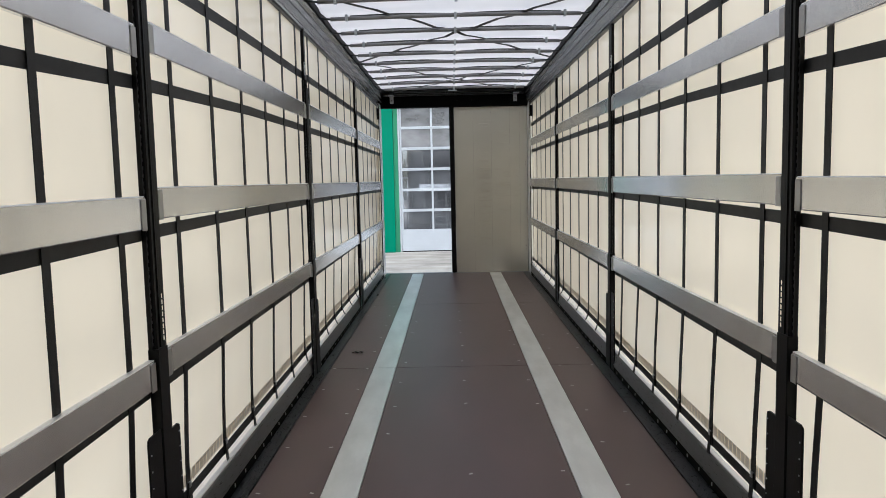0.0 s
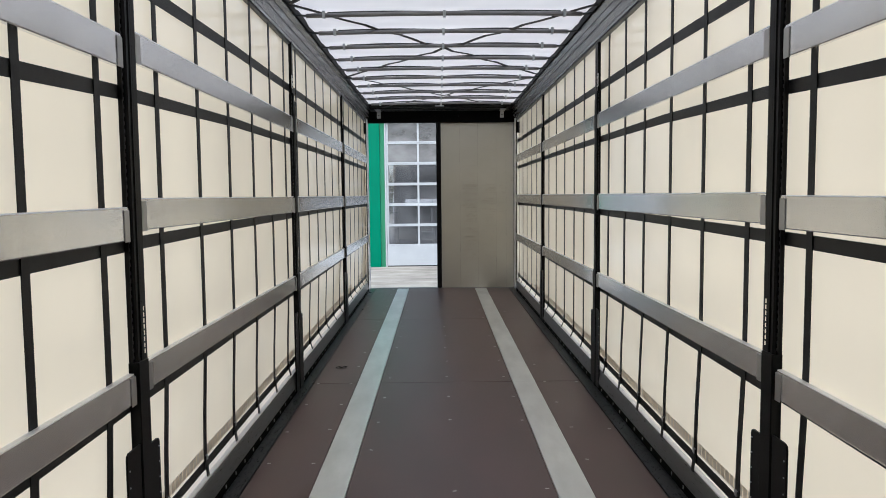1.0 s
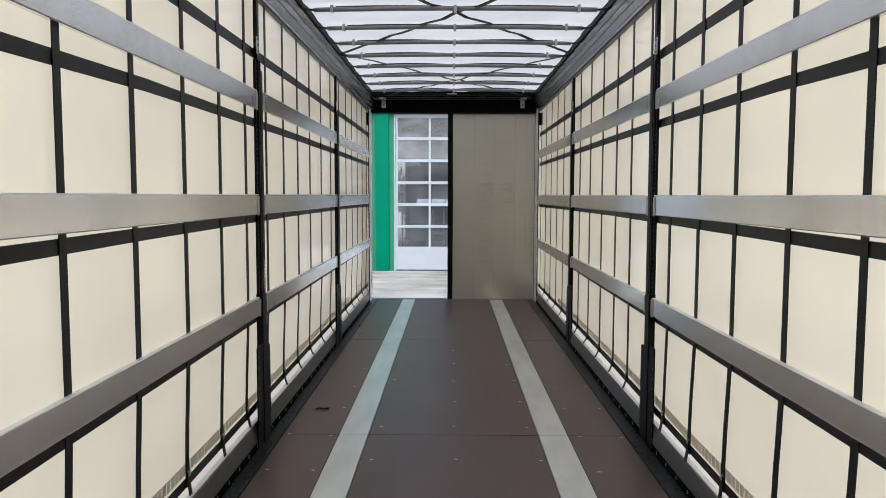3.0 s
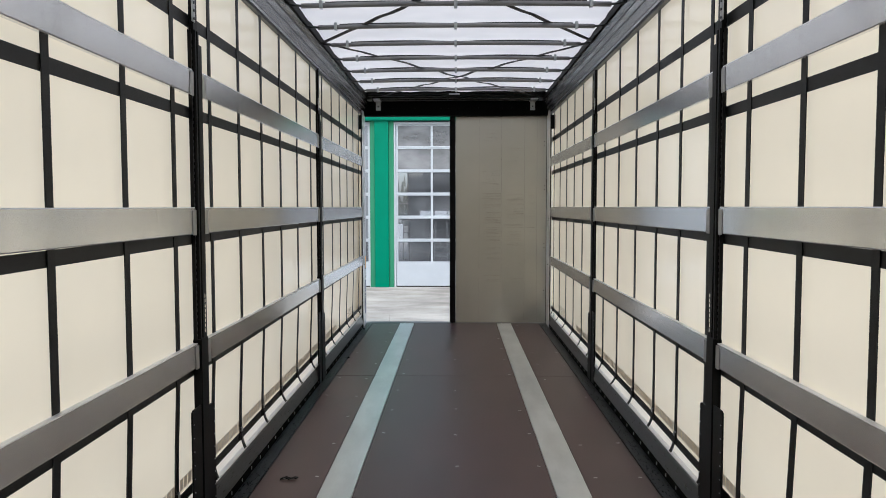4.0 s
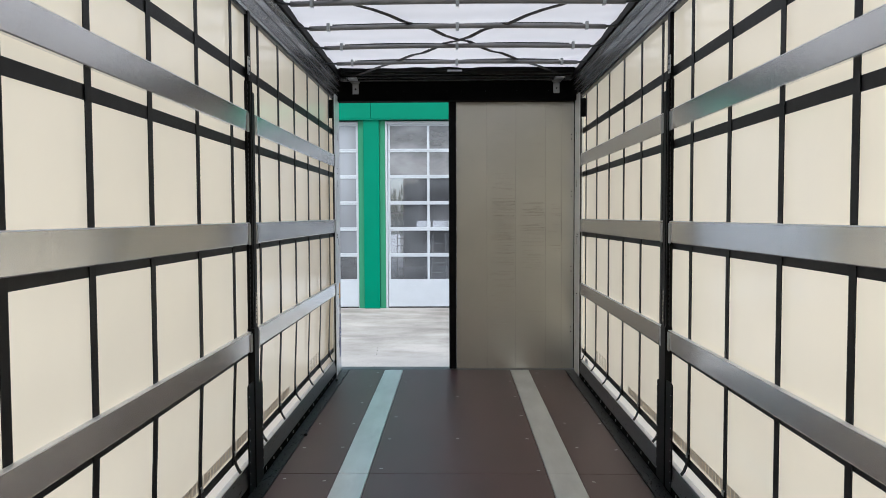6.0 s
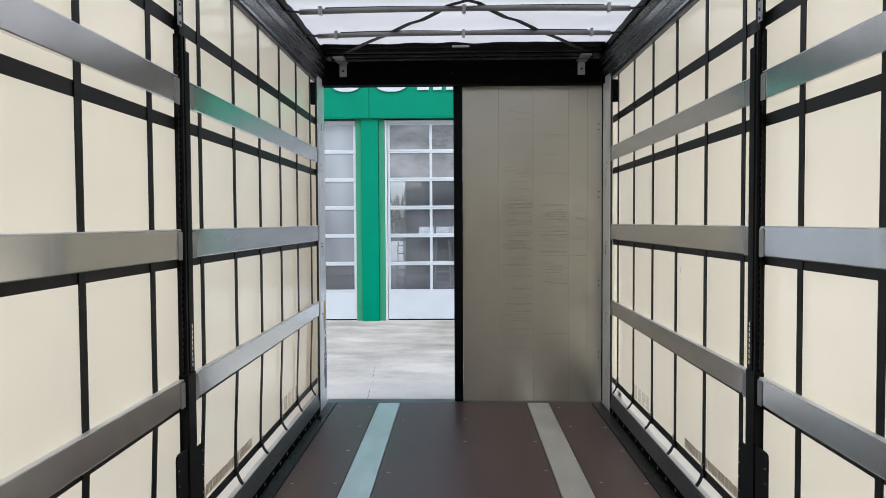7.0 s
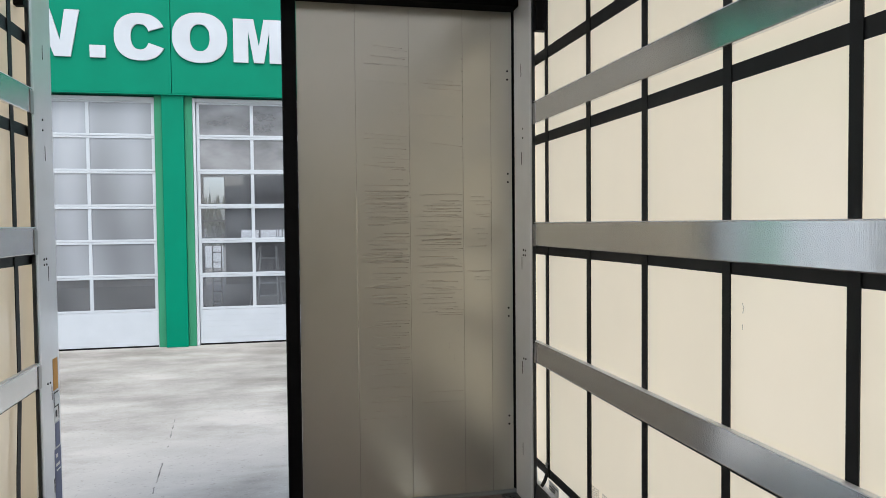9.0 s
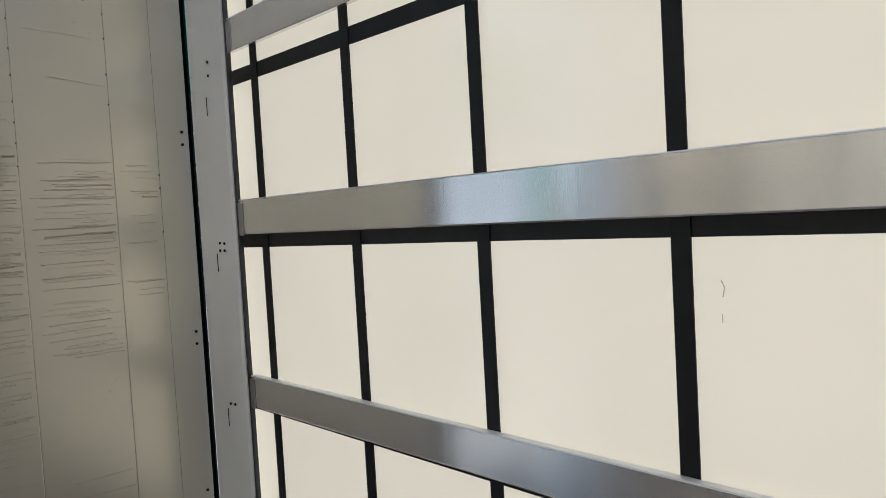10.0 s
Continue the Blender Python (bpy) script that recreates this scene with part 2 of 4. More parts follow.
def door_material():
    """Beige-grey coated door skin with fine horizontal creases in the middle panels."""
    m = mat("creased_door_skin", (0.65, 0.622, 0.538), 0.265, 0.64, 0.05, 1.5, 0.0, 60)
    n, l = m.node_tree.nodes, m.node_tree.links
    g = n.new("ShaderNodeNewGeometry")
    mp = n.new("ShaderNodeMapping")
    mp.inputs["Scale"].default_value = (2.2, 1, 34)
    l.new(g.outputs["Position"], mp.inputs["Vector"])
    a = n.new("ShaderNodeTexNoise")
    a.inputs["Scale"].default_value, a.inputs["Detail"].default_value = 1.0, 5
    l.new(mp.outputs[0], a.inputs["Vector"])
    sp = n.new("ShaderNodeSeparateXYZ")
    l.new(g.outputs["Position"], sp.inputs[0])
    zone = n.new("ShaderNodeMapRange")
    zone.interpolation_type = "SMOOTHSTEP"
    zone.inputs["From Min"].default_value, zone.inputs["From Max"].default_value = 0.3, 0.42
    l.new(sp.outputs["X"], zone.inputs["Value"])
    patch = n.new("ShaderNodeTexNoise")
    patch.inputs["Scale"].default_value, patch.inputs["Detail"].default_value = 1.7, 2
    l.new(g.outputs["Position"], patch.inputs["Vector"])
    pr = n.new("ShaderNodeMapRange")
    pr.inputs["From Min"].default_value, pr.inputs["From Max"].default_value = 0.42, 0.62
    l.new(patch.outputs["Fac"], pr.inputs["Value"])
    h = n.new("ShaderNodeMath")
    h.operation = "MULTIPLY"
    l.new(zone.outputs[0], h.inputs[0])
    l.new(pr.outputs[0], h.inputs[1])
    h2 = n.new("ShaderNodeMath")
    h2.operation = "MULTIPLY"
    l.new(h.outputs[0], h2.inputs[0])
    weak = n.new("ShaderNodeMath")
    weak.operation = "MULTIPLY"
    l.new(a.outputs["Fac"], weak.inputs[0])
    weak.inputs[1].default_value = 0.16
    l.new(weak.outputs[0], h2.inputs[1])
    soft = n.new("ShaderNodeTexNoise")
    soft.inputs["Scale"].default_value, soft.inputs["Detail"].default_value = 1.3, 1
    l.new(g.outputs["Position"], soft.inputs["Vector"])
    s2 = n.new("ShaderNodeMath")
    s2.operation = "MULTIPLY_ADD"
    l.new(soft.outputs["Fac"], s2.inputs[0])
    s2.inputs[1].default_value = 0.14
    l.new(h2.outputs[0], s2.inputs[2])
    bp = n.new("ShaderNodeBump")
    bp.inputs["Strength"].default_value, bp.inputs["Distance"].default_value = 0.6, 0.006
    l.new(s2.outputs[0], bp.inputs["Height"])
    l.new(bp.outputs[0], n["Principled BSDF"].inputs["Normal"])
    return m


DOORSKIN = door_material()
CREASELINE = mat("dark_brown_line", (0.17, 0.14, 0.105), 0.8, 0, 0.3, 30, 0.0)


def glass_material(name, sheen_share, clear, lo=0.09, hi=0.27):
    m = bpy.data.materials.new(name)
    m.use_nodes = True
    n, l = m.node_tree.nodes, m.node_tree.links
    gl = n.new("ShaderNodeBsdfGlossy")
    gl.inputs["Roughness"].default_value = 0.03
    tr = n.new("ShaderNodeBsdfTransparent")
    tr.inputs["Color"].default_value = (clear, clear * 1.03, clear * 1.06, 1)
    fr = n.new("ShaderNodeFresnel")
    fr.inputs["IOR"].default_value = 1.6
    mx = n.new("ShaderNodeMixShader")
    # uneven grey painted into the pane in place of mirrored sky and yard
    df = n.new("ShaderNodeBsdfDiffuse")
    tn = n.new("ShaderNodeTexNoise")
    tn.inputs["Scale"].default_value, tn.inputs["Detail"].default_value = 1.7, 4
    cr = n.new("ShaderNodeValToRGB")
    cr.color_ramp.elements[0].color, cr.color_ramp.elements[1].color = (lo, lo * 1.03, lo * 1.07, 1), (hi, hi * 1.03, hi * 1.06, 1)
    cr.color_ramp.elements[0].position, cr.color_ramp.elements[1].position = 0.35, 0.7
    g = n.new("ShaderNodeNewGeometry")
    wide = n.new("ShaderNodeMapping")
    wide.inputs["Scale"].default_value = (0.7, 1, 1.5)
    l.new(g.outputs["Position"], wide.inputs["Vector"])
    l.new(wide.outputs[0], tn.inputs["Vector"])
    l.new(tn.outputs["Fac"], cr.inputs["Fac"])
    l.new(cr.outputs[0], df.inputs["Color"])
    with_sheen = n.new("ShaderNodeMixShader")
    with_sheen.inputs["Fac"].default_value = sheen_share
    l.new(tr.outputs[0], with_sheen.inputs[1])
    l.new(df.outputs[0], with_sheen.inputs[2])
    l.new(fr.outputs[0], mx.inputs["Fac"])
    l.new(with_sheen.outputs[0], mx.inputs[1])
    l.new(gl.outputs[0], mx.inputs[2])
    l.new(mx.outputs[0], n["Material Output"].inputs["Surface"])
    return m


GLASS = glass_material("window_glass", 0.24, 0.85, 0.10, 0.24)
# upper panes: the noise paints cloud reflections, as the sky itself is even
SKYPANE = glass_material("pane_with_painted_sky", 0.68, 0.5, 0.085, 0.25)
# milky panes; their broad light and dark zones are blurred reflections painted as tone
FROST = mat("frosted_pane", (0.20, 0.215, 0.228), 0.16, 0, 0.40, 0.75, 0.0, 20, (1.6, 1, 0.45), spec=0.5, nrough=0.15)


# ---- mesh helpers ----
def box(bm, x0, x1, y0, y1, z0, z1, bev=0.0):
    vs = [bm.verts.new((x, y, z)) for x in (x0, x1) for y in (y0, y1) for z in (z0, z1)]
    fs = [bm.faces.new([vs[i] for i in f]) for f in
          ((0, 1, 3, 2), (4, 6, 7, 5), (0, 4, 5, 1), (2, 3, 7, 6), (0, 2, 6, 4), (1, 5, 7, 3))]
    if bev:
        es = list({e for f in fs for e in f.edges})
        bmesh.ops.bevel(bm, geom=es, offset=bev, segments=2, profile=0.5, affect="EDGES")
    return bm


def prism(bm, poly, axis, a, b):
    """Extrudes a closed outline along an axis: 'x' (outline in y, z), 'y' (x, z) or 'z' (x, y)."""
    def at(p, c):
        return {"x": (c, p[0], p[1]), "y": (p[0], c, p[1]), "z": (p[0], p[1], c)}[axis]
    lo, hi = [bm.verts.new(at(p, a)) for p in poly], [bm.verts.new(at(p, b)) for p in poly]
    n = len(poly)
    bm.faces.new(lo), bm.faces.new(hi[::-1])
    for i in range(n):
        bm.faces.new((lo[i], hi[i], hi[(i + 1) % n], lo[(i + 1) % n]))
    bmesh.ops.recalc_face_normals(bm, faces=bm.faces)
    return bm


def tube(bm, pts, r, sides=10, flat=1.0):
    """A round or flattened bar along points."""
    rings = []
    pts = [Vector(p) for p in pts]
    for i, p in enumerate(pts):
        d = (pts[min(i + 1, len(pts) - 1)] - pts[max(i - 1, 0)]).normalized()
        u = d.cross(Vector((0, 0, 1)))
        u = u.normalized() if u.length > 1e-4 else Vector((0, 1, 0))
        v = u.cross(d)
        rings.append([bm.verts.new(p + u * r * math.cos(2 * math.pi * k / sides) + v * r * flat * math.sin(2 * math.pi * k / sides))
                      for k in range(sides)])
    for a, b in zip(rings, rings[1:]):
        for k in range(sides):
            bm.faces.new((a[k], a[(k + 1) % sides], b[(k + 1) % sides], b[k])).smooth = True
    bm.faces.new(rings[0][::-1]), bm.faces.new(rings[-1])
    bmesh.ops.recalc_face_normals(bm, faces=bm.faces)
    return bm


def ribbon(bm, pts, wide, thick):
    """A webbing band along points; wide is the sideways half vector."""
    w = Vector(wide)
    pts = [Vector(p) for p in pts]
    rows = []
    for i, p in enumerate(pts):
        d = (pts[min(i + 1, len(pts) - 1)] - pts[max(i - 1, 0)]).normalized()
        nrm = d.cross(w).normalized() * thick * 0.5
        rows.append([bm.verts.new(p + w + nrm), bm.verts.new(p - w + nrm), bm.verts.new(p - w - nrm), bm.verts.new(p + w - nrm)])
    for a, b in zip(rows, rows[1:]):
        for k in range(4):
            bm.faces.new((a[k], a[(k + 1) % 4], b[(k + 1) % 4], b[k]))
    bm.faces.new(rows[0][::-1]), bm.faces.new(rows[-1])
    bmesh.ops.recalc_face_normals(bm, faces=bm.faces)
    return bm


def mesh_of(name, bm, material):
    me = bpy.data.meshes.new(name)
    bm.to_mesh(me)
    bm.free()
    me.materials.append(material)
    return me


def part(name, bm, material, parent, label=""):
    ob = new(name, mesh_of(name, bm, material) if isinstance(bm, bmesh.types.BMesh) else bm)
    ob.parent = parent
    return tagged(ob, label) if label else ob


def single(name, bm, material, label, category, group="", kind=""):
    return tagged(new(name, mesh_of(name, bm, material)), label, category, group, kind)


def thing(name, label, category, group="", kind="", at=(0, 0, 0)):
    ob = new(name)
    ob.location = at
    return tagged(ob, label, category, group, kind)


def B():
    return bmesh.new()


# ---- plan of the trailer ----
FRONT, REAR = -0.45, 13.14          # bulkhead and door plane
INNER = {1: 1.248, -1: 1.236}       # face of the bars on either side
CLOTH = {1: 1.287, -1: 1.268}       # curtain plane on either side
POSTS = {1: (3.470, 6.670, 9.810), -1: (3.445, 6.640, 9.770)}
JAMB0 = 12.805
RAILS = ((0.834, 0.952), (1.474, 1.602), (2.138, 2.258))

# ---- floor ----
floor = thing("floor", "dark brown phenolic plywood trailer floor with two grey metal strips", "floor", kind="structure")
SEAMS = (FRONT, 3.56, 6.768, 9.966, 13.085)
for y0, y1 in zip(SEAMS, SEAMS[1:]):
    for x0, x1 in ((-1.146, -0.773), (-0.575, 0.559), (0.757, 1.137)):
        part("floor_panel", box(B(), x0 + 0.001, x1 - 0.001, y0 + 0.003, y1 - 0.003, -0.03, 0, 0.001), PLY, floor)
    for x0 in (-0.770, 0.562):
        part("metal_strip", box(B(), x0, x0 + 0.192, y0 + 0.003, y1 - 0.003, -0.03, 0.001, 0.001), STRIP, floor,
             "worn grey metal strip")
part("subfloor", box(B(), -1.25, 1.25, FRONT, 13.08, -0.12, -0.032), RUBBER, floor)
part("rear_sill", box(B(), -1.25, 1.25, 13.088, 13.24, -0.2, 0.002, 0.004), SILL, floor, "worn grey steel rear sill")
screw = mesh_of("screw", box(B(), -0.011, 0.011, -0.005, 0.005, -0.001, 0.0015), BULK)
rs = random.Random(4)
for i in range(21):
    y = 0.55 + i * 0.62
    for x in (-1.10, -0.83, -0.51, 0.0, 0.51, 0.83, 1.10):
        if 0.55 < y < 13.0 and rs.random() < 0.85:
            s = part("screw", screw, None, floor)
            s.location = (x + rs.uniform(-0.01, 0.01), y + rs.uniform(-0.03, 0.03) + (0.2 if abs(x) < 0.6 else 0), 0)
            s.rotation_euler = (0, 0, rs.uniform(-0.5, 0.5))


# ---- side profiles ----
def side_profile(sgn):
    t = thing("side_sill", "aluminium side sill with a black slotted lashing channel along the floor", "sill",
              "side sills along the floor", kind="structure")
    X = lambda a: sgn * a
    bm = B()
    box(bm, *sorted((X(1.152 if sgn < 0 else 1.143), X(1.234))), FRONT, 13.08, -0.03, 0.003, 0.002)
    part("floor_flange", bm, FLANGE, t, "dark grey steel floor flange")
    prof = [(X(1.2345), -0.06), (X(1.2345), -0.022), (X(1.246), -0.018), (X(1.2485), 0.04), (X(1.285), 0.04), (X(1.285), -0.06)]
    part("slotted_channel", prism(B(), prof, "y", FRONT, 13.05), PITCH, t, "black lashing channel")
    prof = [(X(1.243), 0.041), (X(1.243), 0.048), (X(1.256), 0.147), (X(1.262), 0.155), (X(1.285), 0.155), (X(1.285), 0.041)]
    part("kick_board", prism(B(), prof, "y", FRONT, JAMB0), KICK, t, "dull aluminium kick board")
    part("kick_lip", box(B(), *sorted((X(1.2575), X(1.285))), FRONT, JAMB0, 0.1555, 0.163, 0.0015), ALUMATT, t, "pale aluminium top lip")
    hole = mesh_of("slot_pin", box(B(), -0.0015, 0.0015, -0.004, 0.004, -0.01, 0.01, 0.001), BULK)
    first = 12.7 if sgn > 0 else 12.585
    for i in range(62):
        p = part("slot_pin", hole, None, t)
        p.location = (X(1.2455), first - 0.1965 * i, 0.014)
    return t


for sgn in (-1, 1):
    side_profile(sgn)


# ---- litter on the floor ----
splinter = B()
ribbon(splinter, [(-1.03, 7.325, 0.006), (-1.005, 7.332, 0.012), (-0.98, 7.322, 0.007), (-0.955, 7.33, 0.011), (-0.935, 7.338, 0.006)], (0.003, 0.012, 0), 0.005)
single("wood_splinter", splinter, RUBBER, "dark wood splinter lying on the plywood floor", "splinter")


def dirt_clump(x, y, z, size, seed):
    bm = B()
    bmesh.ops.create_icosphere(bm, subdivisions=2, radius=size)
    for v in bm.verts:
        v.co *= 0.8 + 0.5 * noise.noise(v.co * 60 + Vector((seed, 0, 0)))
        v.co.x, v.co.y, v.co.z = v.co.x * 0.7, v.co.y * 1.4, max(v.co.z * 0.5, -0.3 * size)
    bmesh.ops.translate(bm, verts=bm.verts, vec=(x, y, z + 0.3 * size))
    return single("dirt_clump", bm, RUBBER, "small black clump of dirt beside the floor flange", "dirt", "dirt clumps along the sill")


rd = random.Random(12)
dirt_clump(-1.14, 10.75, 0.003, 0.022, 1)
for k in range(11):
    dirt_clump(-1.238 + rd.uniform(-0.004, 0.004), 8.2 + k * 0.42 + rd.uniform(-0.15, 0.15), -0.025, rd.uniform(0.012, 0.024), k + 2)
dirt_clump(-1.20, 12.55, 0.004, 0.024, 20)


# ---- cargo bars ----
def cargo_bar(y0, y1, z0, z1):
    """An aluminium bar between two posts, its face at x = 0."""
    t = thing("cargo_bar", "brushed aluminium cargo bar hooked between two black posts", "cargo bar", "cargo bars along the trailer sides")
    h = z1 - z0
    prof = [(0.0, 0.004), (0.0, h - 0.0045), (0.0005, h - 0.004), (0.026, h - 0.004), (0.026, 0.003), (0.022, 0), (0.003, 0)]
    part("bar_body", prism(B(), prof, "y", 0.002, y1 - y0 - 0.002), ALU, t)
    lip = [(0.0, h - 0.0039), (0.0015, h - 0.0005), (0.022, h), (0.0258, h - 0.0039)]
    part("top_lip", prism(B(), lip, "y", 0.006, y1 - y0 - 0.006), ALUMATT, t, "matt aluminium top lip")
    for a, b in ((0, 0.043), (y1 - y0 - 0.043, y1 - y0)):
        part("end_hook", box(B(), -0.0045, -0.0006, a, b, -0.004, h - 0.012, 0.0015), HOOK, t, "dull grey steel end hook")
    return t


SAG = {(-1, 0, 0): (0.006, 0.008), (-1, 0, 1): (0.007, 0.014), (-1, 0, 2): (0.018, 0.016), (-1, 1, 2): (0.009, 0.0),
       (1, 0, 0): (0.004, 0.018), (1, 0, 1): (0.001, 0.006), (1, 0, 2): (0.0, 0.016)}
for sgn in (1, -1):
    marks = [FRONT + 0.02 - 0.067, *POSTS[sgn], JAMB0 + 0.055]
    for bay, (a, b) in enumerate(zip(marks, marks[1:])):
        a, b = a + 0.067, b - 0.055
        for level, (z0, z1) in enumerate(RAILS):
            s = cargo_bar(a, b, z0, z1)
            # the bars of the first bay hang a little low towards the front
            drop, slope = SAG.get((sgn, bay, level), (0, 0))
            m = pose(sgn * INNER[sgn], a, z0 - drop - slope * (b - a)) @ Matrix.Diagonal((sgn, 1, 1, 1))
            m[2][1] = slope
            s.matrix_basis = m


# ---- posts ----
def post():
    t = thing("side_post", "black steel curtain post with a perforated strip and a bolted foot", "post", "posts along the trailer sides")
    prof = [(0.0, -0.026), (0.0, -0.012), (0.006, -0.010), (0.006, 0.006), (0.0, 0.008), (0.0, 0.022), (0.006, 0.026), (0.006, 0.034),
            (0.032, 0.034), (0.032, -0.040), (0.016, -0.040), (0.016, -0.03), (0.006, -0.03)]
    part("channel", prism(B(), prof, "z", 0.0, 2.44), BLACKSTEEL, t)
    part("upper_channel", box(B(), 0.008, 0.032, -0.026, 0.026, 2.44, 2.86, 0.003), BLACKSTEEL, t)
    # perforated strip on the rear edge
    bm = B()
    box(bm, 0.0, 0.001, 0.023, 0.034, 0.66, 2.38)
    box(bm, 0.0, 0.001, 0.046, 0.060, 0.66, 2.38)
    box(bm, 0.0, 0.001, 0.034, 0.046, 1.18, 2.38)
    box(bm, 0.0, 0.001, 0.034, 0.046, 0.66, 0.985)
    for i in range(9):
        box(bm, 0.0, 0.001, 0.034, 0.046, 0.985 + i * 0.0244 - 0.0035, 0.985 + i * 0.0244 + 0.0035)
    part("perforated_strip", bm, BLACKSTEEL, t)
    ns = part("notched_strip", box(B(), 0.0135, 0.0158, -0.0398, -0.0302, 0.98, 2.42), CHARCOAL, t, "charcoal strip with a row of notches")
    dash = mesh_of("notch", box(B(), 0.0126, 0.0134, -0.038, -0.033, -0.008, 0.008), PITCH)
    for i in range(47):
        part("notch", dash, None, ns).location = (0, 0, 1.0 + i * 0.03)
    rivet = mesh_of("rivet", tube(B(), [(-0.002, 0, 0), (0.003, 0, 0)], 0.0035, 8), ZINC)
    for sy, wide, top in ((-1, 0.165, 0.648), (1, 0.145, 0.615)):
        poly = [(sy * 0.046, 0.0), (sy * wide, 0.0), (sy * wide, top - 0.024), (sy * (wide - 0.004), top - 0.008), (sy * (wide - 0.02), top), (sy * 0.046, top)]
        fp = part("foot_plate", prism(B(), poly, "x", -0.002, 0.006), BLACKSTEEL, t, "black foot plate with a row of holes")
        for i in range(9):
            part("rivet", rivet, None, fp).location = (-0.003, sy * (wide - 0.014), 0.06 + i * 0.065)
    part("foot_cover", box(B(), -0.007, 0.036, -0.040, 0.056, -0.03, 0.966, 0.004), BLACKSTEEL, t)
    hinge = part("top_hinge", box(B(), 0.002, 0.0075, -0.052, -0.012, 2.475, 2.58, 0.002), ZINC, t, "zinc plated hinge")
    for z in (2.49, 2.527, 2.565):
        part("hinge_bolt", tube(B(), [(-0.002, -0.032, z), (0.003, -0.032, z)], 0.007, 8), DARKSTEEL, hinge)
    return t


p0 = post()
p0.matrix_basis = pose(INNER[1] - 0.004, POSTS[1][0], 0)
for y in POSTS[1][1:]:
    copy_thing(p0, pose(INNER[1] - 0.004, y, 0))
# the other side is the mirror image
for y in POSTS[-1]:
    q = copy_thing(p0, pose(0, 0, 0))
    q.matrix_basis = pose(-INNER[-1] + 0.004, y, 0) @ Matrix.Diagonal((-1, 1, 1, 1))


# ---- curtains ----
STRAPS_R = (0.56, 1.10, 1.64, 2.18, 2.72, 3.253, 3.787, 4.322, 4.847, 5.379, 5.873, 6.372, 6.85, 7.337, 7.818, 8.355, 8.907, 9.454, 10.028, 10.539, 11.066, 11.602, 12.133, 12.675)
STRAPS_L = (0.57, 1.11, 1.65, 2.19, 2.733, 3.229, 3.781, 4.313, 4.847, 5.388, 5.911, 6.398, 6.889, 7.386, 7.881, 8.382, 8.93, 9.473, 10.033, 10.554, 11.064, 11.578, 12.093, 12.60)
# heights of the horizontal webbing at stations along the trailer
BAND_Y = (FRONT, 2.5, 3.5, 5.0, 8.0, 10.0, 11.5, 12.94)
BANDS = ((0.060, (2.42, 2.435, 2.452, 2.474, 2.488, 2.492, 2.495, 2.495)), (0.053, (1.92, 1.96, 2.005, 2.042, 2.058, 2.058, 2.056, 2.055)),
         (0.053, (0.775, 0.785, 0.80, 0.81, 0.82, 0.83, 0.835, 0.84)), (0.053, (1.39, 1.405, 1.422, 1.44, 1.46, 1.46, 1.458, 1.45)),
         (0.047, (0.205, 0.207, 0.213, 0.223, 0.242, 0.25, 0.25, 0.25)))


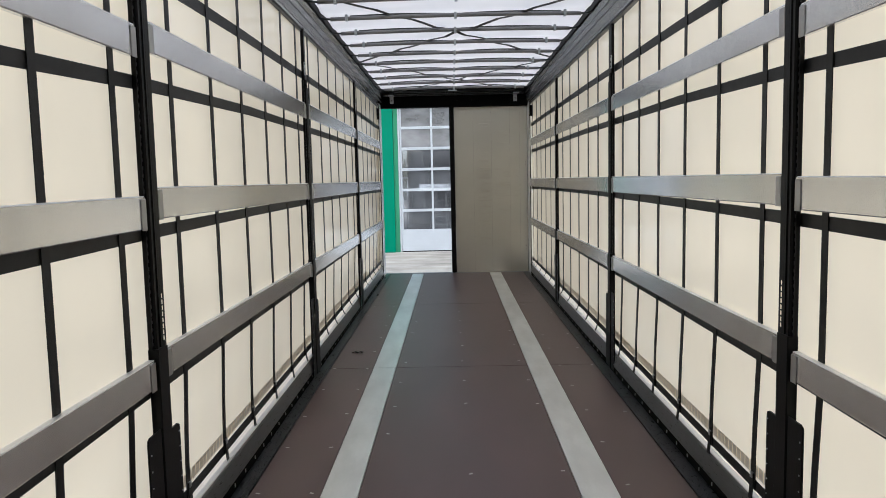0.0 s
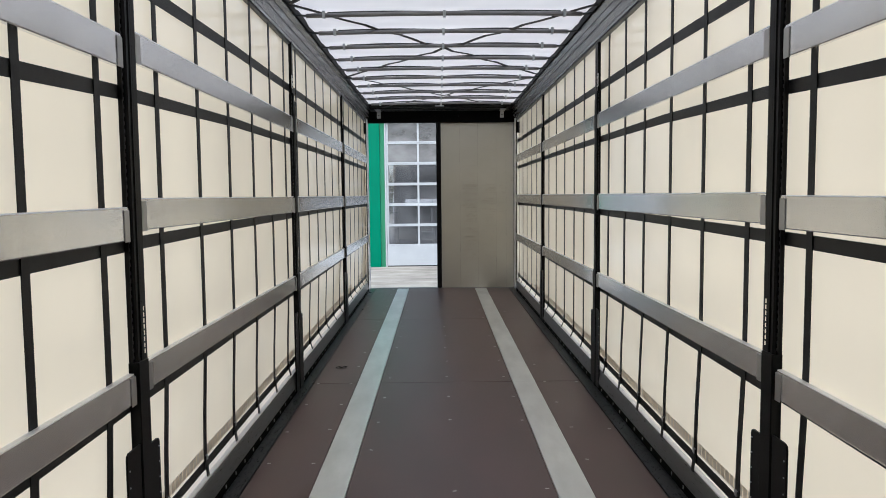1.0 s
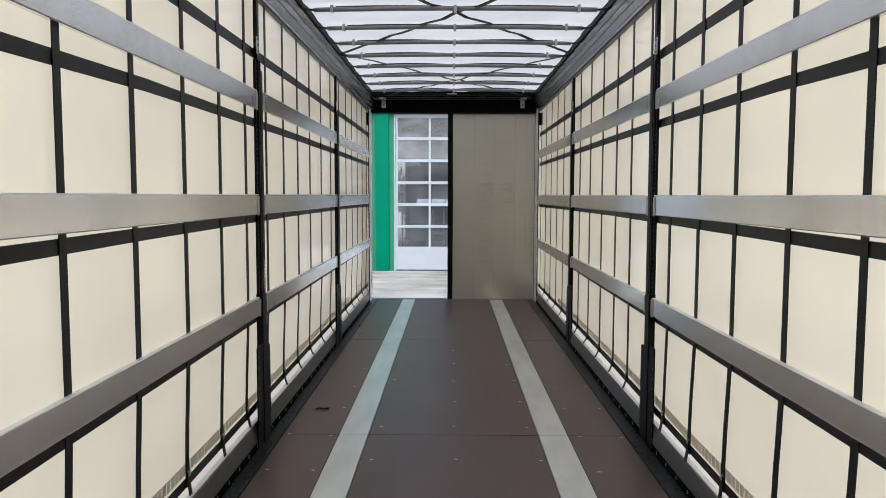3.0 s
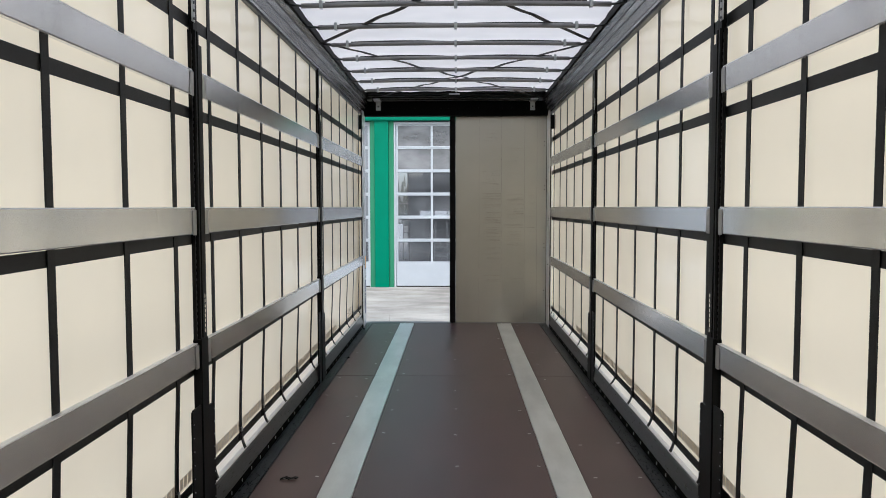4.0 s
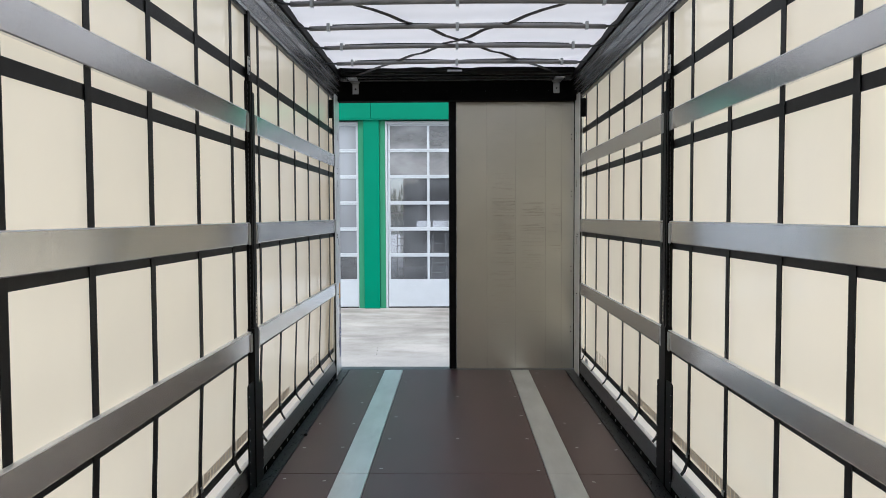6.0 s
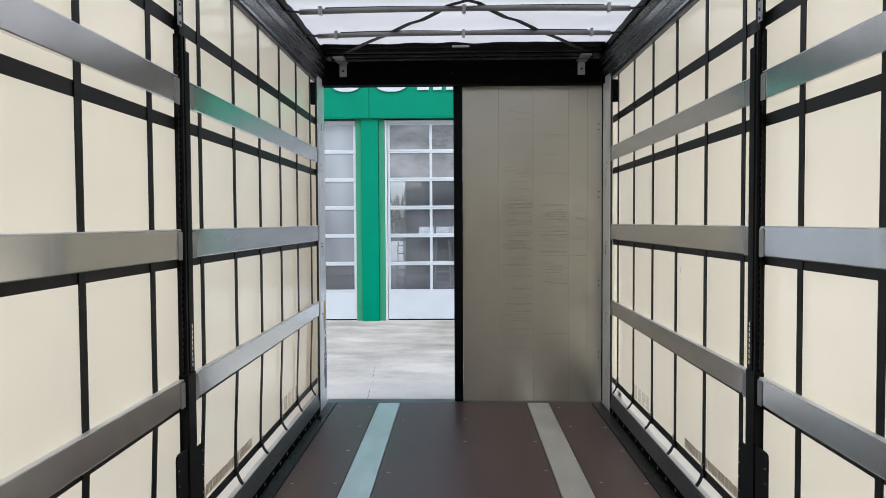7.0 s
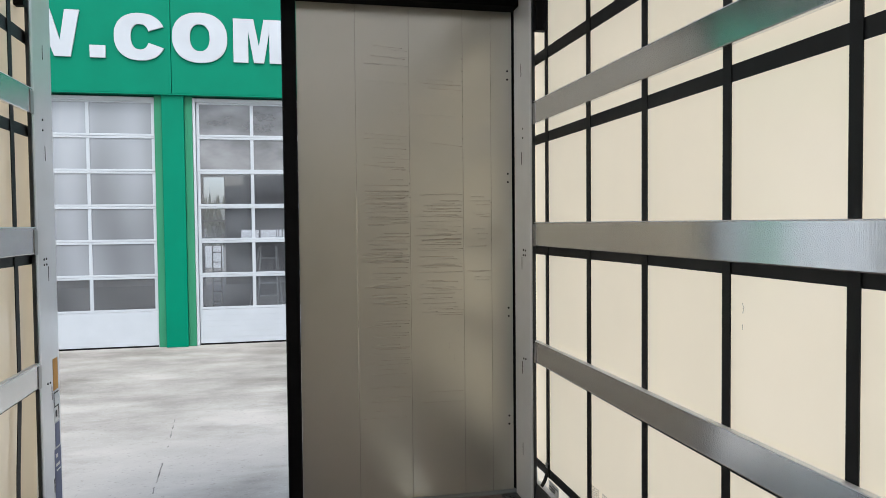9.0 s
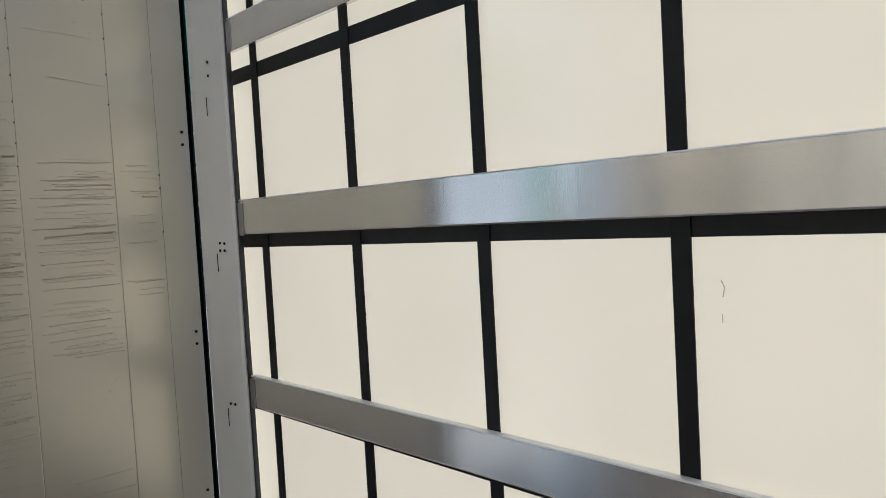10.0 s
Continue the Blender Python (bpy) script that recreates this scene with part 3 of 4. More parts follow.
def curtain(sgn, straps):
    t = thing("side_curtain", "cream translucent tarpaulin side curtain with black webbing straps", "curtain", "side curtains")
    X = lambda a: sgn * a
    plane = CLOTH[sgn]
    def lean(z, y):
        """How far the foot of the curtain hangs out of plumb."""
        u = min(1.0, max(0.0, (0.95 - z) / 0.65))
        most = 0.02 if sgn < 0 else -0.018 * min(1.0, max(0.0, 7.0 - y))
        return most * u * u * (3 - 2 * u)
    def sheet(z0, z1, ny, nz, xo, amp):
        bm = B()
        rows = []
        for j in range(nz + 1):
            z = z0 + (z1 - z0) * j / nz
            row = []
            for i in range(ny + 1):
                y = FRONT + (12.95 - FRONT) * i / ny
                d = noise.noise(Vector((y * 0.9, z * 0.8, sgn * 3.0))) * amp
                row.append(bm.verts.new((X(xo(z) + d + lean(z, y)), y, z)))
            rows.append(row)
        for a, b in zip(rows, rows[1:]):
            for i in range(ny):
                quad = (a[i], a[i + 1], b[i + 1], b[i])
                bm.faces.new(quad if sgn < 0 else quad[::-1]).smooth = True
        return bm
    part("cloth", sheet(0.25, 2.93, 160, 24, lambda z: plane + 0.008, 0.005), CURTAIN, t)
    part("lower_hem", sheet(0.02, 0.252, 160, 6, lambda z: plane + 0.006 + (0.25 - z) * 0.12, 0.003), HEM, t, "pale bottom hem of the curtain")
    for y in straps:
        foot = float(np.interp(y, BAND_Y, BANDS[-1][1])) - 0.021
        part("vertical_strap", ribbon(B(), [(X(plane - 0.006 + lean(z, y)), y, z) for z in (foot, 0.35, 0.5, 0.65, 0.8, 0.95, 2.93)], (0, 0.0215, 0), 0.004), WEB, t)
        r = random.Random(int(y * 100) + sgn)
        k = r.uniform(-0.005, 0.03)
        q = min(1.0, max(0.12, (y - 5.0) / 4.0))
        a = plane - 0.012 + lean(0.25, y)
        part("strap_tail", ribbon(B(), [(X(a), y, foot + 0.075), (X(a - 0.001), y, foot + 0.03), (X(a - 0.002 - 0.004 * q), y + k * 0.2 * q, foot + 0.005),
                                        (X(a - 0.003 - 0.014 * q), y + k * 0.6 * q, foot - 0.022), (X(a - 0.004 - 0.03 * q), y + k * q, foot - 0.046)], (0, 0.017, 0), 0.004), WEB, t)
        part("buckle", box(B(), *sorted((X(a - 0.006), X(a + 0.004))), y - 0.012, y + 0.012, foot + 0.052, foot + 0.078, 0.002), ZINC, t, "small steel buckle")
    for h, zs in BANDS:
        part("horizontal_strap", ribbon(B(), [(X(plane - 0.001 + lean(z, y)), y, z) for y, z in zip(BAND_Y, zs)], (0, 0, h / 2), 0.003), WEBWORN, t)
    bm = B()
    y = 0.0
    while y < 10.9:
        z = float(np.interp(y, BAND_Y, BANDS[-1][1])) + 0.03
        x = plane - 0.0003 + lean(z + 0.03, y)
        box(bm, *sorted((X(x), X(x + 0.001))), y, y + 0.041, z + 0.011, z + 0.064)
        y += 0.05
    tagged(part("printed_band", bm, INK, t, "faded grey printed band of short bars"), kind="stuff")
    for i, w in enumerate((0.085, 0.10, 0.09, 0.08, 0.09)):
        y0 = 11.58 + i * 0.115
        x = plane - 0.0003 + lean(0.34, y0)
        part("printed_bar", box(B(), *sorted((X(x), X(x + 0.0007))), y0, y0 + w, 0.285, 0.385), PINK, t, "faded pink printed bar")
    return t


right_curtain = curtain(1, STRAPS_R)
curtain(-1, STRAPS_L)
bm = B()
ribbon(bm, [(CLOTH[1] - 0.003, 10.988, 1.348), (CLOTH[1] - 0.003, 10.982, 1.334), (CLOTH[1] - 0.003, 10.986, 1.316)], (0, 0.0010, 0), 0.001)
part("scuff_mark", ribbon(B(), [(CLOTH[1] - 0.003, 10.988, 1.283), (CLOTH[1] - 0.003, 10.988, 1.266)], (0, 0.0006, 0), 0.001), SCUFF, right_curtain, "faint short scuff on the cloth")
lab = part("hem_label", box(B(), CLOTH[1] - 0.012, CLOTH[1] - 0.010, 12.51, 12.65, 0.165, 0.222), PAPER, right_curtain, "small white paper label")
for z0, y0, y1 in ((0.206, 12.52, 12.60), (0.195, 12.56, 12.64), (0.186, 12.56, 12.62), (0.177, 12.56, 12.64)):
    part("label_bar", box(B(), CLOTH[1] - 0.0128, CLOTH[1] - 0.0122, y0, y1, z0, z0 + 0.005), WEB, lab)
part("scuff_mark", bm, SCUFF, right_curtain, "small dark scuff on the cloth")


# ---- roof ----
def cantrail(sgn):
    t = thing("roof_rail", "dark anodised aluminium roof side rail with a black rubber gasket", "rail", "roof side rails", kind="structure")
    X = lambda a: sgn * a
    prof = [(X(1.245), 2.85), (X(1.242), 2.846), (X(1.238), 2.87), (X(1.222), 2.93), (X(1.226), 2.935), (X(1.212), 2.985), (X(1.190), 3.03), (X(1.190), 3.09), (X(1.33), 3.09), (X(1.33), 2.9), (X(1.262), 2.85)]
    part("rail_profile", prism(B(), prof, "y", FRONT, 13.1), ALUDARK, t)
    for bx, bz in ((1.2405, 2.867), (1.2215, 2.931), (1.2115, 2.984)):
        part("bead", box(B(), *sorted((X(bx - 0.004), X(bx + 0.004))), FRONT, 13.09, bz - 0.002, bz + 0.002, 0.0008), DARKSTEEL, t)
    part("gasket", box(B(), *sorted((X(1.172), X(1.189))), FRONT, 13.05, 3.035, 3.095, 0.004), RUBBER, t, "black rubber gasket")
    part("curtain_track", box(B(), *sorted((X(1.25), X(1.285))), FRONT, 12.9, 2.832, 2.849, 0.002), DARKSTEEL, t, "dark curtain track")
    return t


for sgn in (-1, 1):
    cantrail(sgn)

roof = thing("ceiling", "white translucent roof tarpaulin with crossed grey webbing", "roof", kind="structure")
bm = B()
rows = []
BOW_Y = [12.08 - 0.6215 * i for i in range(20)]
for i in range(261):
    y = FRONT + (12.62 - FRONT) * i / 260
    ph = ((12.08 - y) / 0.6215) % 1.0
    row = []
    for j in range(33):
        x = -1.2 + 2.4 * j / 32
        sag = 0.028 * math.sin(math.pi * ph) * (0.7 + 0.6 * noise.noise(Vector((x * 1.7, y * 1.3, 1))))
        row.append(bm.verts.new((x, y, 3.076 + sag + 0.014 * noise.noise(Vector((x * 4, y * 5, 2))))))
    rows.append(row)
for a, b in zip(rows, rows[1:]):
    for j in range(32):
        bm.faces.new((a[j], b[j], b[j + 1], a[j + 1])).smooth = True
part("roof_cloth", bm, ROOFCLOTH, roof)
for c in (11.33, 7.95, 4.57, 1.19):
    for s in (-1, 1):
        pts = []
        for k in range(25):
            u = -1 + k / 12
            pts.append((s * u * 1.17, c + u * 1.66, 3.052 - 0.012 * math.sin(k * 1.9 + c) * (1 - abs(u)) + 0.006 * s))
        part("crossed_strap", ribbon(B(), pts, (0.018, -0.0125 * s, 0), 0.003), GREYWEB, roof, "grey diagonal webbing")


def roof_bow():
    t = thing("roof_bow", "grey steel roof bow with pale clips and a dark cord", "roof bow", "roof bows")
    pts = [(-1.09 + 2.18 * i / 16, 0, 0.012 * (1 - (abs(i - 8) / 8) ** 2)) for i in range(17)]
    part("bow_tube", tube(B(), pts, 0.0165, 10, 1.08), BOWGREY, t)
    for s in (-1, 1):
        part("end_rod", tube(B(), [(s * 1.08, 0, 0.0), (s * 1.13, 0, 0.004), (s * 1.19, 0, 0.012)], 0.009, 8), DARKSTEEL, t)
    for x in (-0.95, 0.0, 0.95):
        part("clip", box(B(), x - 0.012, x + 0.012, -0.021, 0.021, -0.022, 0.036, 0.004), WHITE, t, "pale plastic clip")
    for s in (-1, 1):
        pts = [(s * (0.02 + 0.9 * k / 12), 0.08 * math.sin(math.pi * k / 12), 0.022 + 0.028 * math.sin(math.pi * k / 12)) for k in range(13)]
        part("cord", tube(B(), pts, 0.0075, 6), GREYWEB, t, "dark slack cord")
    return t


b0 = roof_bow()
b0.matrix_basis = pose(0, BOW_Y[0], 3.02)
for y in BOW_Y[1:]:
    copy_thing(b0, pose(0, y, 3.02))

# ---- bulkhead behind the start ----
bulk = thing("wall_front", "dark grey front bulkhead of the trailer", "wall", kind="structure")
for i in range(5):
    part("panel", box(B(), -1.30 + i * 0.52, -0.782 + i * 0.52, FRONT - 0.06, FRONT - 0.005, -0.1, 3.09, 0.003), FRONTWALL, bulk)

# ---- rear frame ----
frame_rear = thing("rear_frame", "pale grey rear door frame with a black header beam", "door frame", kind="structure")
for s in (-1, 1):
    X = lambda a: s * a
    prof = [(X(1.240), JAMB0), (X(1.236), JAMB0 + 0.02), (X(1.236), 13.09), (X(1.25), 13.10), (X(1.33), 13.10), (X(1.33), 12.90), (X(1.266), 12.90), (X(1.256), JAMB0)]
    j = part("jamb", prism(B(), prof, "z", -0.1, 2.90), JAMB, frame_rear, "pale grey painted steel jamb")
    hole = mesh_of("bolt", tube(B(), [(-0.003, 0, 0), (0.003, 0, 0)], 0.0055, 8), BLACKSTEEL)
    for y, z in ((12.933, 2.127), (12.933, 2.076), (12.897, 1.443), (12.933, 1.445), (12.899, 1.416), (12.935, 1.416), (12.900, 0.829), (12.936, 0.827)):
        part("bolt", hole, None, j).location = (X(1.2355), y, z)
    rivet = mesh_of("rivet", tube(B(), [(-0.0015, 0, 0), (0.0015, 0, 0)], 0.0035, 8), ZINC)
    for z in (0.32, 0.38, 1.18, 1.24, 2.035, 2.094, 2.58):
        part("rivet", rivet, None, j).location = (X(1.2355), 13.078, z)
    for z in (0.30, 0.77, 1.37, 1.965, 2.46):
        part("slot", box(B(), *sorted((X(1.2345), X(1.2365))), 12.960, 12.9645, z - 0.036, z + 0.036), BLACKSTEEL, j)
    part("edge_channel", box(B(), *sorted((X(1.242), X(1.258))), JAMB0 - 0.014, JAMB0 - 0.002, 0.0, 2.86, 0.002), DARKSTEEL, frame_rear, "narrow dark steel channel")
    part("corner_block", box(B(), *sorted((X(1.236), X(1.30))), 12.71, 12.76, 2.62, 2.80, 0.004), RUBBER, frame_rear, "black corner block")
header = part("header", box(B(), -1.33, 1.33, 13.0, 13.13, 2.828, 3.12, 0.006), PITCH, frame_rear, "black painted header beam")
rv = mesh_of("header_rivet", tube(B(), [(0, -0.0015, 0), (0, 0.0015, 0)], 0.0035, 8), DARKSTEEL)
for x in (-0.85, -0.72, -0.55, -0.2, -0.1, 0.05, 0.3, 0.62, 0.75, 0.95):
    part("header_rivet", rv, None, header).location = (x, 12.999, 2.925)
part("cross_bar", box(B(), -1.16, 1.16, 12.84, 12.88, 3.004, 3.018, 0.004), ENDBAR, frame_rear, "grey-green steel roof end bar")
part("cross_bar", box(B(), -1.16, 1.16, 12.80, 12.84, 3.024, 3.042, 0.004), ENDBAR, frame_rear, "grey-green steel roof end bar")
part("end_cover", box(B(), -1.33, 1.33, 12.60, 12.998, 3.092, 3.10), PITCH, frame_rear, "black cloth cover at the roof end")
part("cross_bar", box(B(), -1.16, 1.16, 12.74, 12.78, 3.045, 3.085, 0.006), ENDBAR, frame_rear, "dark steel roof end bar")
part("label_plate", box(B(), -0.09, 0.05, 12.535, 12.54, 3.035, 3.052), WHITE, frame_rear, "small pale plate")
bm = B()
pts = [(-1.15 + 2.3 * k / 40, 12.62 + 0.02 * noise.noise(Vector((k * 0.3, 0, 5))), 3.078 + 0.012 * noise.noise(Vector((k * 0.25, 3, 0)))) for k in range(41)]
single("folded_tarpaulin", tube(bm, pts, 0.032, 12, 0.8), RUBBER, "black folded roof tarpaulin edge bundled before the header", "tarpaulin")


def roof_bracket(s):
    t = thing("roof_bracket", "zinc plated steel roof carriage bracket under the header", "bracket", "roof end brackets")
    part("arm", box(B(), -0.045, 0.045, -0.16, 0.10, 0.03, 0.045, 0.003), ZINC, t)
    part("drop_plate", box(B(), -0.032, 0.032, 0.098, 0.106, -0.08, 0.045, 0.003), ZINC, t)
    part("bolt", tube(B(), [(0, 0.092, -0.03), (0, 0.099, -0.03)], 0.01, 8), DARKSTEEL, t)
    part("roller", tube(B(), [(s * 0.06, -0.13, 0.035), (s * 0.12, -0.13, 0.035)], 0.022, 12), DARKSTEEL, t)
    return t


for s in (-1, 1):
    roof_bracket(s).matrix_basis = pose(1.027 if s > 0 else -1.043, 12.88, 2.975)

# ---- rear door ----
door = thing("door_1", "closed beige-grey rear door leaf with creased skin and a black edge seal", "door", kind="structure")
edges = (-0.005, 0.318, 0.624, 0.939, 1.108, 1.236)


def door_panel(a, b):
    """A thin skin that is slightly dished and dented."""
    bm = B()
    cols = (0, 0.003, 0.012, 0.2, 0.4, 0.6, 0.8, 0.988, 0.997, 1)
    nx, nz = len(cols) - 1, 90
    front = []
    for j in range(nz + 1):
        z = 0.004 + 2.842 * j / nz
        row = []
        for i in range(nx + 1):
            u = cols[i]
            x = a + 0.0004 + (b - a - 0.0008) * u
            d = 0.0004 * noise.noise(Vector((x * 1.5, z * 0.9, 7.0))) + 0.0003 * noise.noise(Vector((x * 2.0, z * 7.0, 3.0)))
            edge = min(u, 1 - u)
            row.append(bm.verts.new((x, REAR + (0.0 if edge > 0.002 else 0.0006) - d * min(1, edge * 5) * 0.4, z)))
        front.append(row)
    for p, q in zip(front, front[1:]):
        for i in range(nx):
            bm.faces.new((p[i], p[i + 1], q[i + 1], q[i])).smooth = True
    return bm


rc = random.Random(21)
# where the skin is creased: middle height, spread, share of the creases
CREASED = {1: ((2.50, 0.06, 5), (1.97, 0.10, 9), (1.79, 0.04, 9), (1.66, 0.05, 10), (1.50, 0.06, 10), (1.34, 0.07, 14), (1.17, 0.06, 9), (1.02, 0.06, 7), (0.86, 0.05, 6), (0.60, 0.10, 5)),
           2: ((2.34, 0.07, 4), (2.05, 0.01, 1), (1.73, 0.03, 5), (1.65, 0.04, 13), (1.53, 0.03, 9), (1.37, 0.07, 15), (1.20, 0.04, 6), (1.10, 0.03, 4), (0.62, 0.05, 2)),
           3: ((1.72, 0.03, 3), (1.62, 0.04, 4), (1.50, 0.02, 2), (1.30, 0.06, 3))}
for n_, (a, b) in enumerate(zip(edges, edges[1:])):
    dp = part("door_panel", door_panel(a, b), DOORSKIN, door)
    if n_ in CREASED:
        folds, dirt = B(), B()
        for zc, zs, count in CREASED[n_]:
            for k in range(int(count * 1.7)):
                z = rc.gauss(zc, zs * 1.1)
                w = rc.uniform(0.25, 0.85) * (b - a)
                x0 = b - 0.006 - w - (rc.uniform(0.0, 0.9) ** 2) * max(0.0, b - a - w - 0.02)
                tilt, h = rc.uniform(-0.10, -0.01) if z > 1.9 else rc.uniform(-0.02, 0.02), rc.uniform(0.0004, 0.0011)
                wav = rc.uniform(0, 6)
                line = [(x0 + w * q / 8, z + tilt * w * q / 8 + 0.0006 * math.sin(wav + q * 0.9), math.sin(math.pi * (q + 0.3) / 8.6)) for q in range(9)]
                tube(folds, [(x, REAR + h * 0.25 - h * 0.9 * u, zz) for x, zz, u in line], h, 4, 1.0)
                # most creases get a thin dark brown line just under them
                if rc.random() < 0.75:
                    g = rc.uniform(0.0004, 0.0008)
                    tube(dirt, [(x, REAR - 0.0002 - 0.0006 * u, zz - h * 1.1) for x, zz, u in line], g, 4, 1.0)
        tagged(part("crease", folds, DOORSKIN, dp, "fine horizontal creases in the skin"), kind="stuff")
        tagged(part("crease_line", dirt, CREASELINE, dp, "thin dark brown lines just under the creases"), kind="stuff")
# small screws along two of the panel joints
dot = mesh_of("joint_screw", tube(B(), [(0, -0.0015, 0), (0, 0.0015, 0)], 0.0032, 6), BLACKSTEEL)
for x, zs in ((edges[2], (1.75, 1.83, 1.9, 1.97, 2.06, 2.15, 2.25)), (edges[3], (1.98, 2.09, 2.22, 2.31, 2.42, 2.48, 2.55)), (edges[4], (1.67, 1.72, 1.5))):
    for z in zs:
        part("joint_screw", dot, None, door).location = (x - 0.002, REAR - 0.0005, z)
for k in range(26):
    x, z = rc.choice((rc.gauss(0.57, 0.02), rc.gauss(0.88, 0.03))), rc.choice((rc.gauss(2.28, 0.1), rc.gauss(0.92, 0.06)))
    sp = part("joint_screw", dot, None, door)
    sp.location, sp.scale = (x, REAR - 0.0002, z), (0.5, 0.3, 0.4)
part("door_core", box(B(), -0.004, 1.2465, REAR + 0.0065, REAR + 0.03, 0.005, 2.846), PITCH, door, "dark door core")
part("edge_seal", box(B(), -0.085, -0.006, REAR - 0.03, REAR + 0.06, 0.004, 2.846, 0.012), RUBBER, door, "black rubber edge seal")
part("gap_seal", box(B(), 1.2475, 1.256, REAR - 0.004, REAR + 0.03, 0.004, 2.846), RUBBER, door, "black hinge side seal")
db = mesh_of("door_bolt", tube(B(), [(0, -0.003, 0), (0, 0.003, 0)], 0.006, 8), BLACKSTEEL)
for z in (0.40, 1.046, 1.84, 2.44):
    for dz in (0, 0.049):
        part("door_bolt", db, None, door).location = (1.209, REAR - 0.001, z + dz)
leaf = thing("door_2", "open pale grey rear door leaf swung back along the outside", "door", kind="structure", at=(-1.345, 13.11, 0))
part("leaf_panel", box(B(), -1.235, -0.02, -0.018, 0.018, 0.004, 2.846, 0.004), BULK, leaf)
part("leaf_seal", box(B(), -1.29, -1.2355, -0.022, 0.022, 0.004, 2.846, 0.006), RUBBER, leaf, "black rubber edge seal")
for z in (0.40, 1.05, 1.84, 2.44):
    part("leaf_hinge", box(B(), -0.08, 0.03, 0.0185, 0.03, z - 0.04, z + 0.04, 0.003), ZINC, leaf)
leaf.rotation_euler = (0, 0, radians(62))
hinge_edge = thing("door_edge_flange", "white door hinge flange with orange and blue stickers", "flange", kind="structure")
part("flange", box(B(), -1.29, -1.264, 13.103, 13.125, -0.1, 2.86, 0.004), WHITE, hinge_edge)
for m, ya, yb, z0, z1, lab in ((ORANGE, 12.985, 13.06, 0.775, 0.935, "orange sticker"), (BLUE, 12.995, 13.065, 0.485, 0.605, "blue sticker"),
                               (BLUE, 12.975, 13.075, 0.155, 0.475, "long blue sticker")):
    part("sticker", box(B(), -1.2358, -1.2346, ya, yb, z0, z1), m, hinge_edge, lab)
tag = part("sticker", box(B(), -1.2358, -1.2346, 12.985, 13.06, 0.615, 0.765), PAPER, hinge_edge, "white sticker with black edges")
for ya, yb, z0, z1 in ((12.985, 13.06, 0.758, 0.764), (12.985, 13.06, 0.688, 0.694), (12.985, 12.990, 0.696, 0.756), (13.052, 13.06, 0.62, 0.686), (13.005, 13.03, 0.635, 0.67)):
    part("sticker_bar", box(B(), -1.2345, -1.2335, ya, yb, z0, z1), BLACKSTEEL, tag)
for ya, yb, z0, z1 in ((12.99, 13.02, 0.43, 0.45), (12.99, 13.05, 0.385, 0.40), (13.0, 13.06, 0.36, 0.368)):
    part("sticker_bar", box(B(), -1.2345, -1.2335, ya, yb, z0, z1), PAPER, hinge_edge, "pale bar on the blue sticker")

# ---- yard ----
GROUND = -0.56
bm = B()
rows = [[bm.verts.new((x, y, GROUND)) for x in (-400, -60, -20, 0, 20, 60, 400)] for y in (-400, -60, 0, 30, 60, 400)]
for a, b in zip(rows, rows[1:]):
    for k in range(6):
        bm.faces.new((a[k], a[k + 1], b[k + 1], b[k]))
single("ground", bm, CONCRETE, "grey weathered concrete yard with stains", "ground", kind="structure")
jt = thing("slab_joint", "dark narrow joint between the concrete yard slabs", "joint", kind="structure")
rj = random.Random(13)
for k in range(46):
    u0 = rj.random()
    u1 = min(1.0, u0 + rj.uniform(0.008, 0.035))
    way = [(-1.10 - 0.10 * u - 0.13 * u * u + rj.uniform(-0.006, 0.006), 13.4 + 4.2 * u, GROUND + 0.0005) for u in (u0, (u0 + u1) / 2, u1)]
    part("joint", ribbon(B(), way, (rj.uniform(0.002, 0.006), 0, 0), 0.003), JOINT, jt)

# ---- workshop ----
FY = 22.69
hall = thing("workshop_building", "green clad workshop hall with large white sectional gates", "building")
PITCH_X = 5.41                      # from pilaster to pilaster
for k in (-2, -1, 0, 1, 2):
    x0, x1 = -2.305 + PITCH_X * k, -1.667 + PITCH_X * k
    w = part("pilaster", box(B(), x0 + 0.132, x1 - 0.132, FY - 0.12, FY + 0.3, GROUND, 3.93, 0.01), GREEN, hall, "green pilaster")
    for a, b in ((x0, x0 + 0.13), (x1 - 0.13, x1)):
        part("pilaster_edge", box(B(), a, b, FY - 0.04, FY + 0.3, GROUND, 3.93, 0.005), GREENLIGHT, w)
part("fascia_back", box(B(), -13.5, 9.6, FY - 0.02, FY + 0.3, 3.918, 5.874), GREEN, hall)
xs = (-13.5, -10.04, -7.344, -4.631, -1.985, 0.718, 3.411, 6.125, 9.6)
for a, b in zip(xs, xs[1:]):
    part("fascia_panel", box(B(), a + 0.004, b - 0.004, FY - 0.16, FY - 0.03, 3.918, 5.884, 0.006), GREEN, hall, "green fascia panel")
part("fascia_drip", box(B(), -13.5, 9.6, FY - 0.175, FY - 0.02, 3.892, 3.915), GREEN, hall)
part("hall_wall", box(B(), -13.5, -13.3, FY + 0.3, FY + 14, GROUND, 5.6), HALLDARK, hall)
part("hall_wall", box(B(), 9.4, 9.6, FY + 0.3, FY + 14, GROUND, 5.6), HALLDARK, hall)
part("hall_roof", box(B(), -13.5, 9.6, FY + 0.3, FY + 14.2, 5.6, 5.8), HALLDARK, hall)
part("hall_slab", box(B(), -13.3, 9.4, FY + 0.3, FY + 14, GROUND, GROUND + 0.01), HALLDARK, hall)
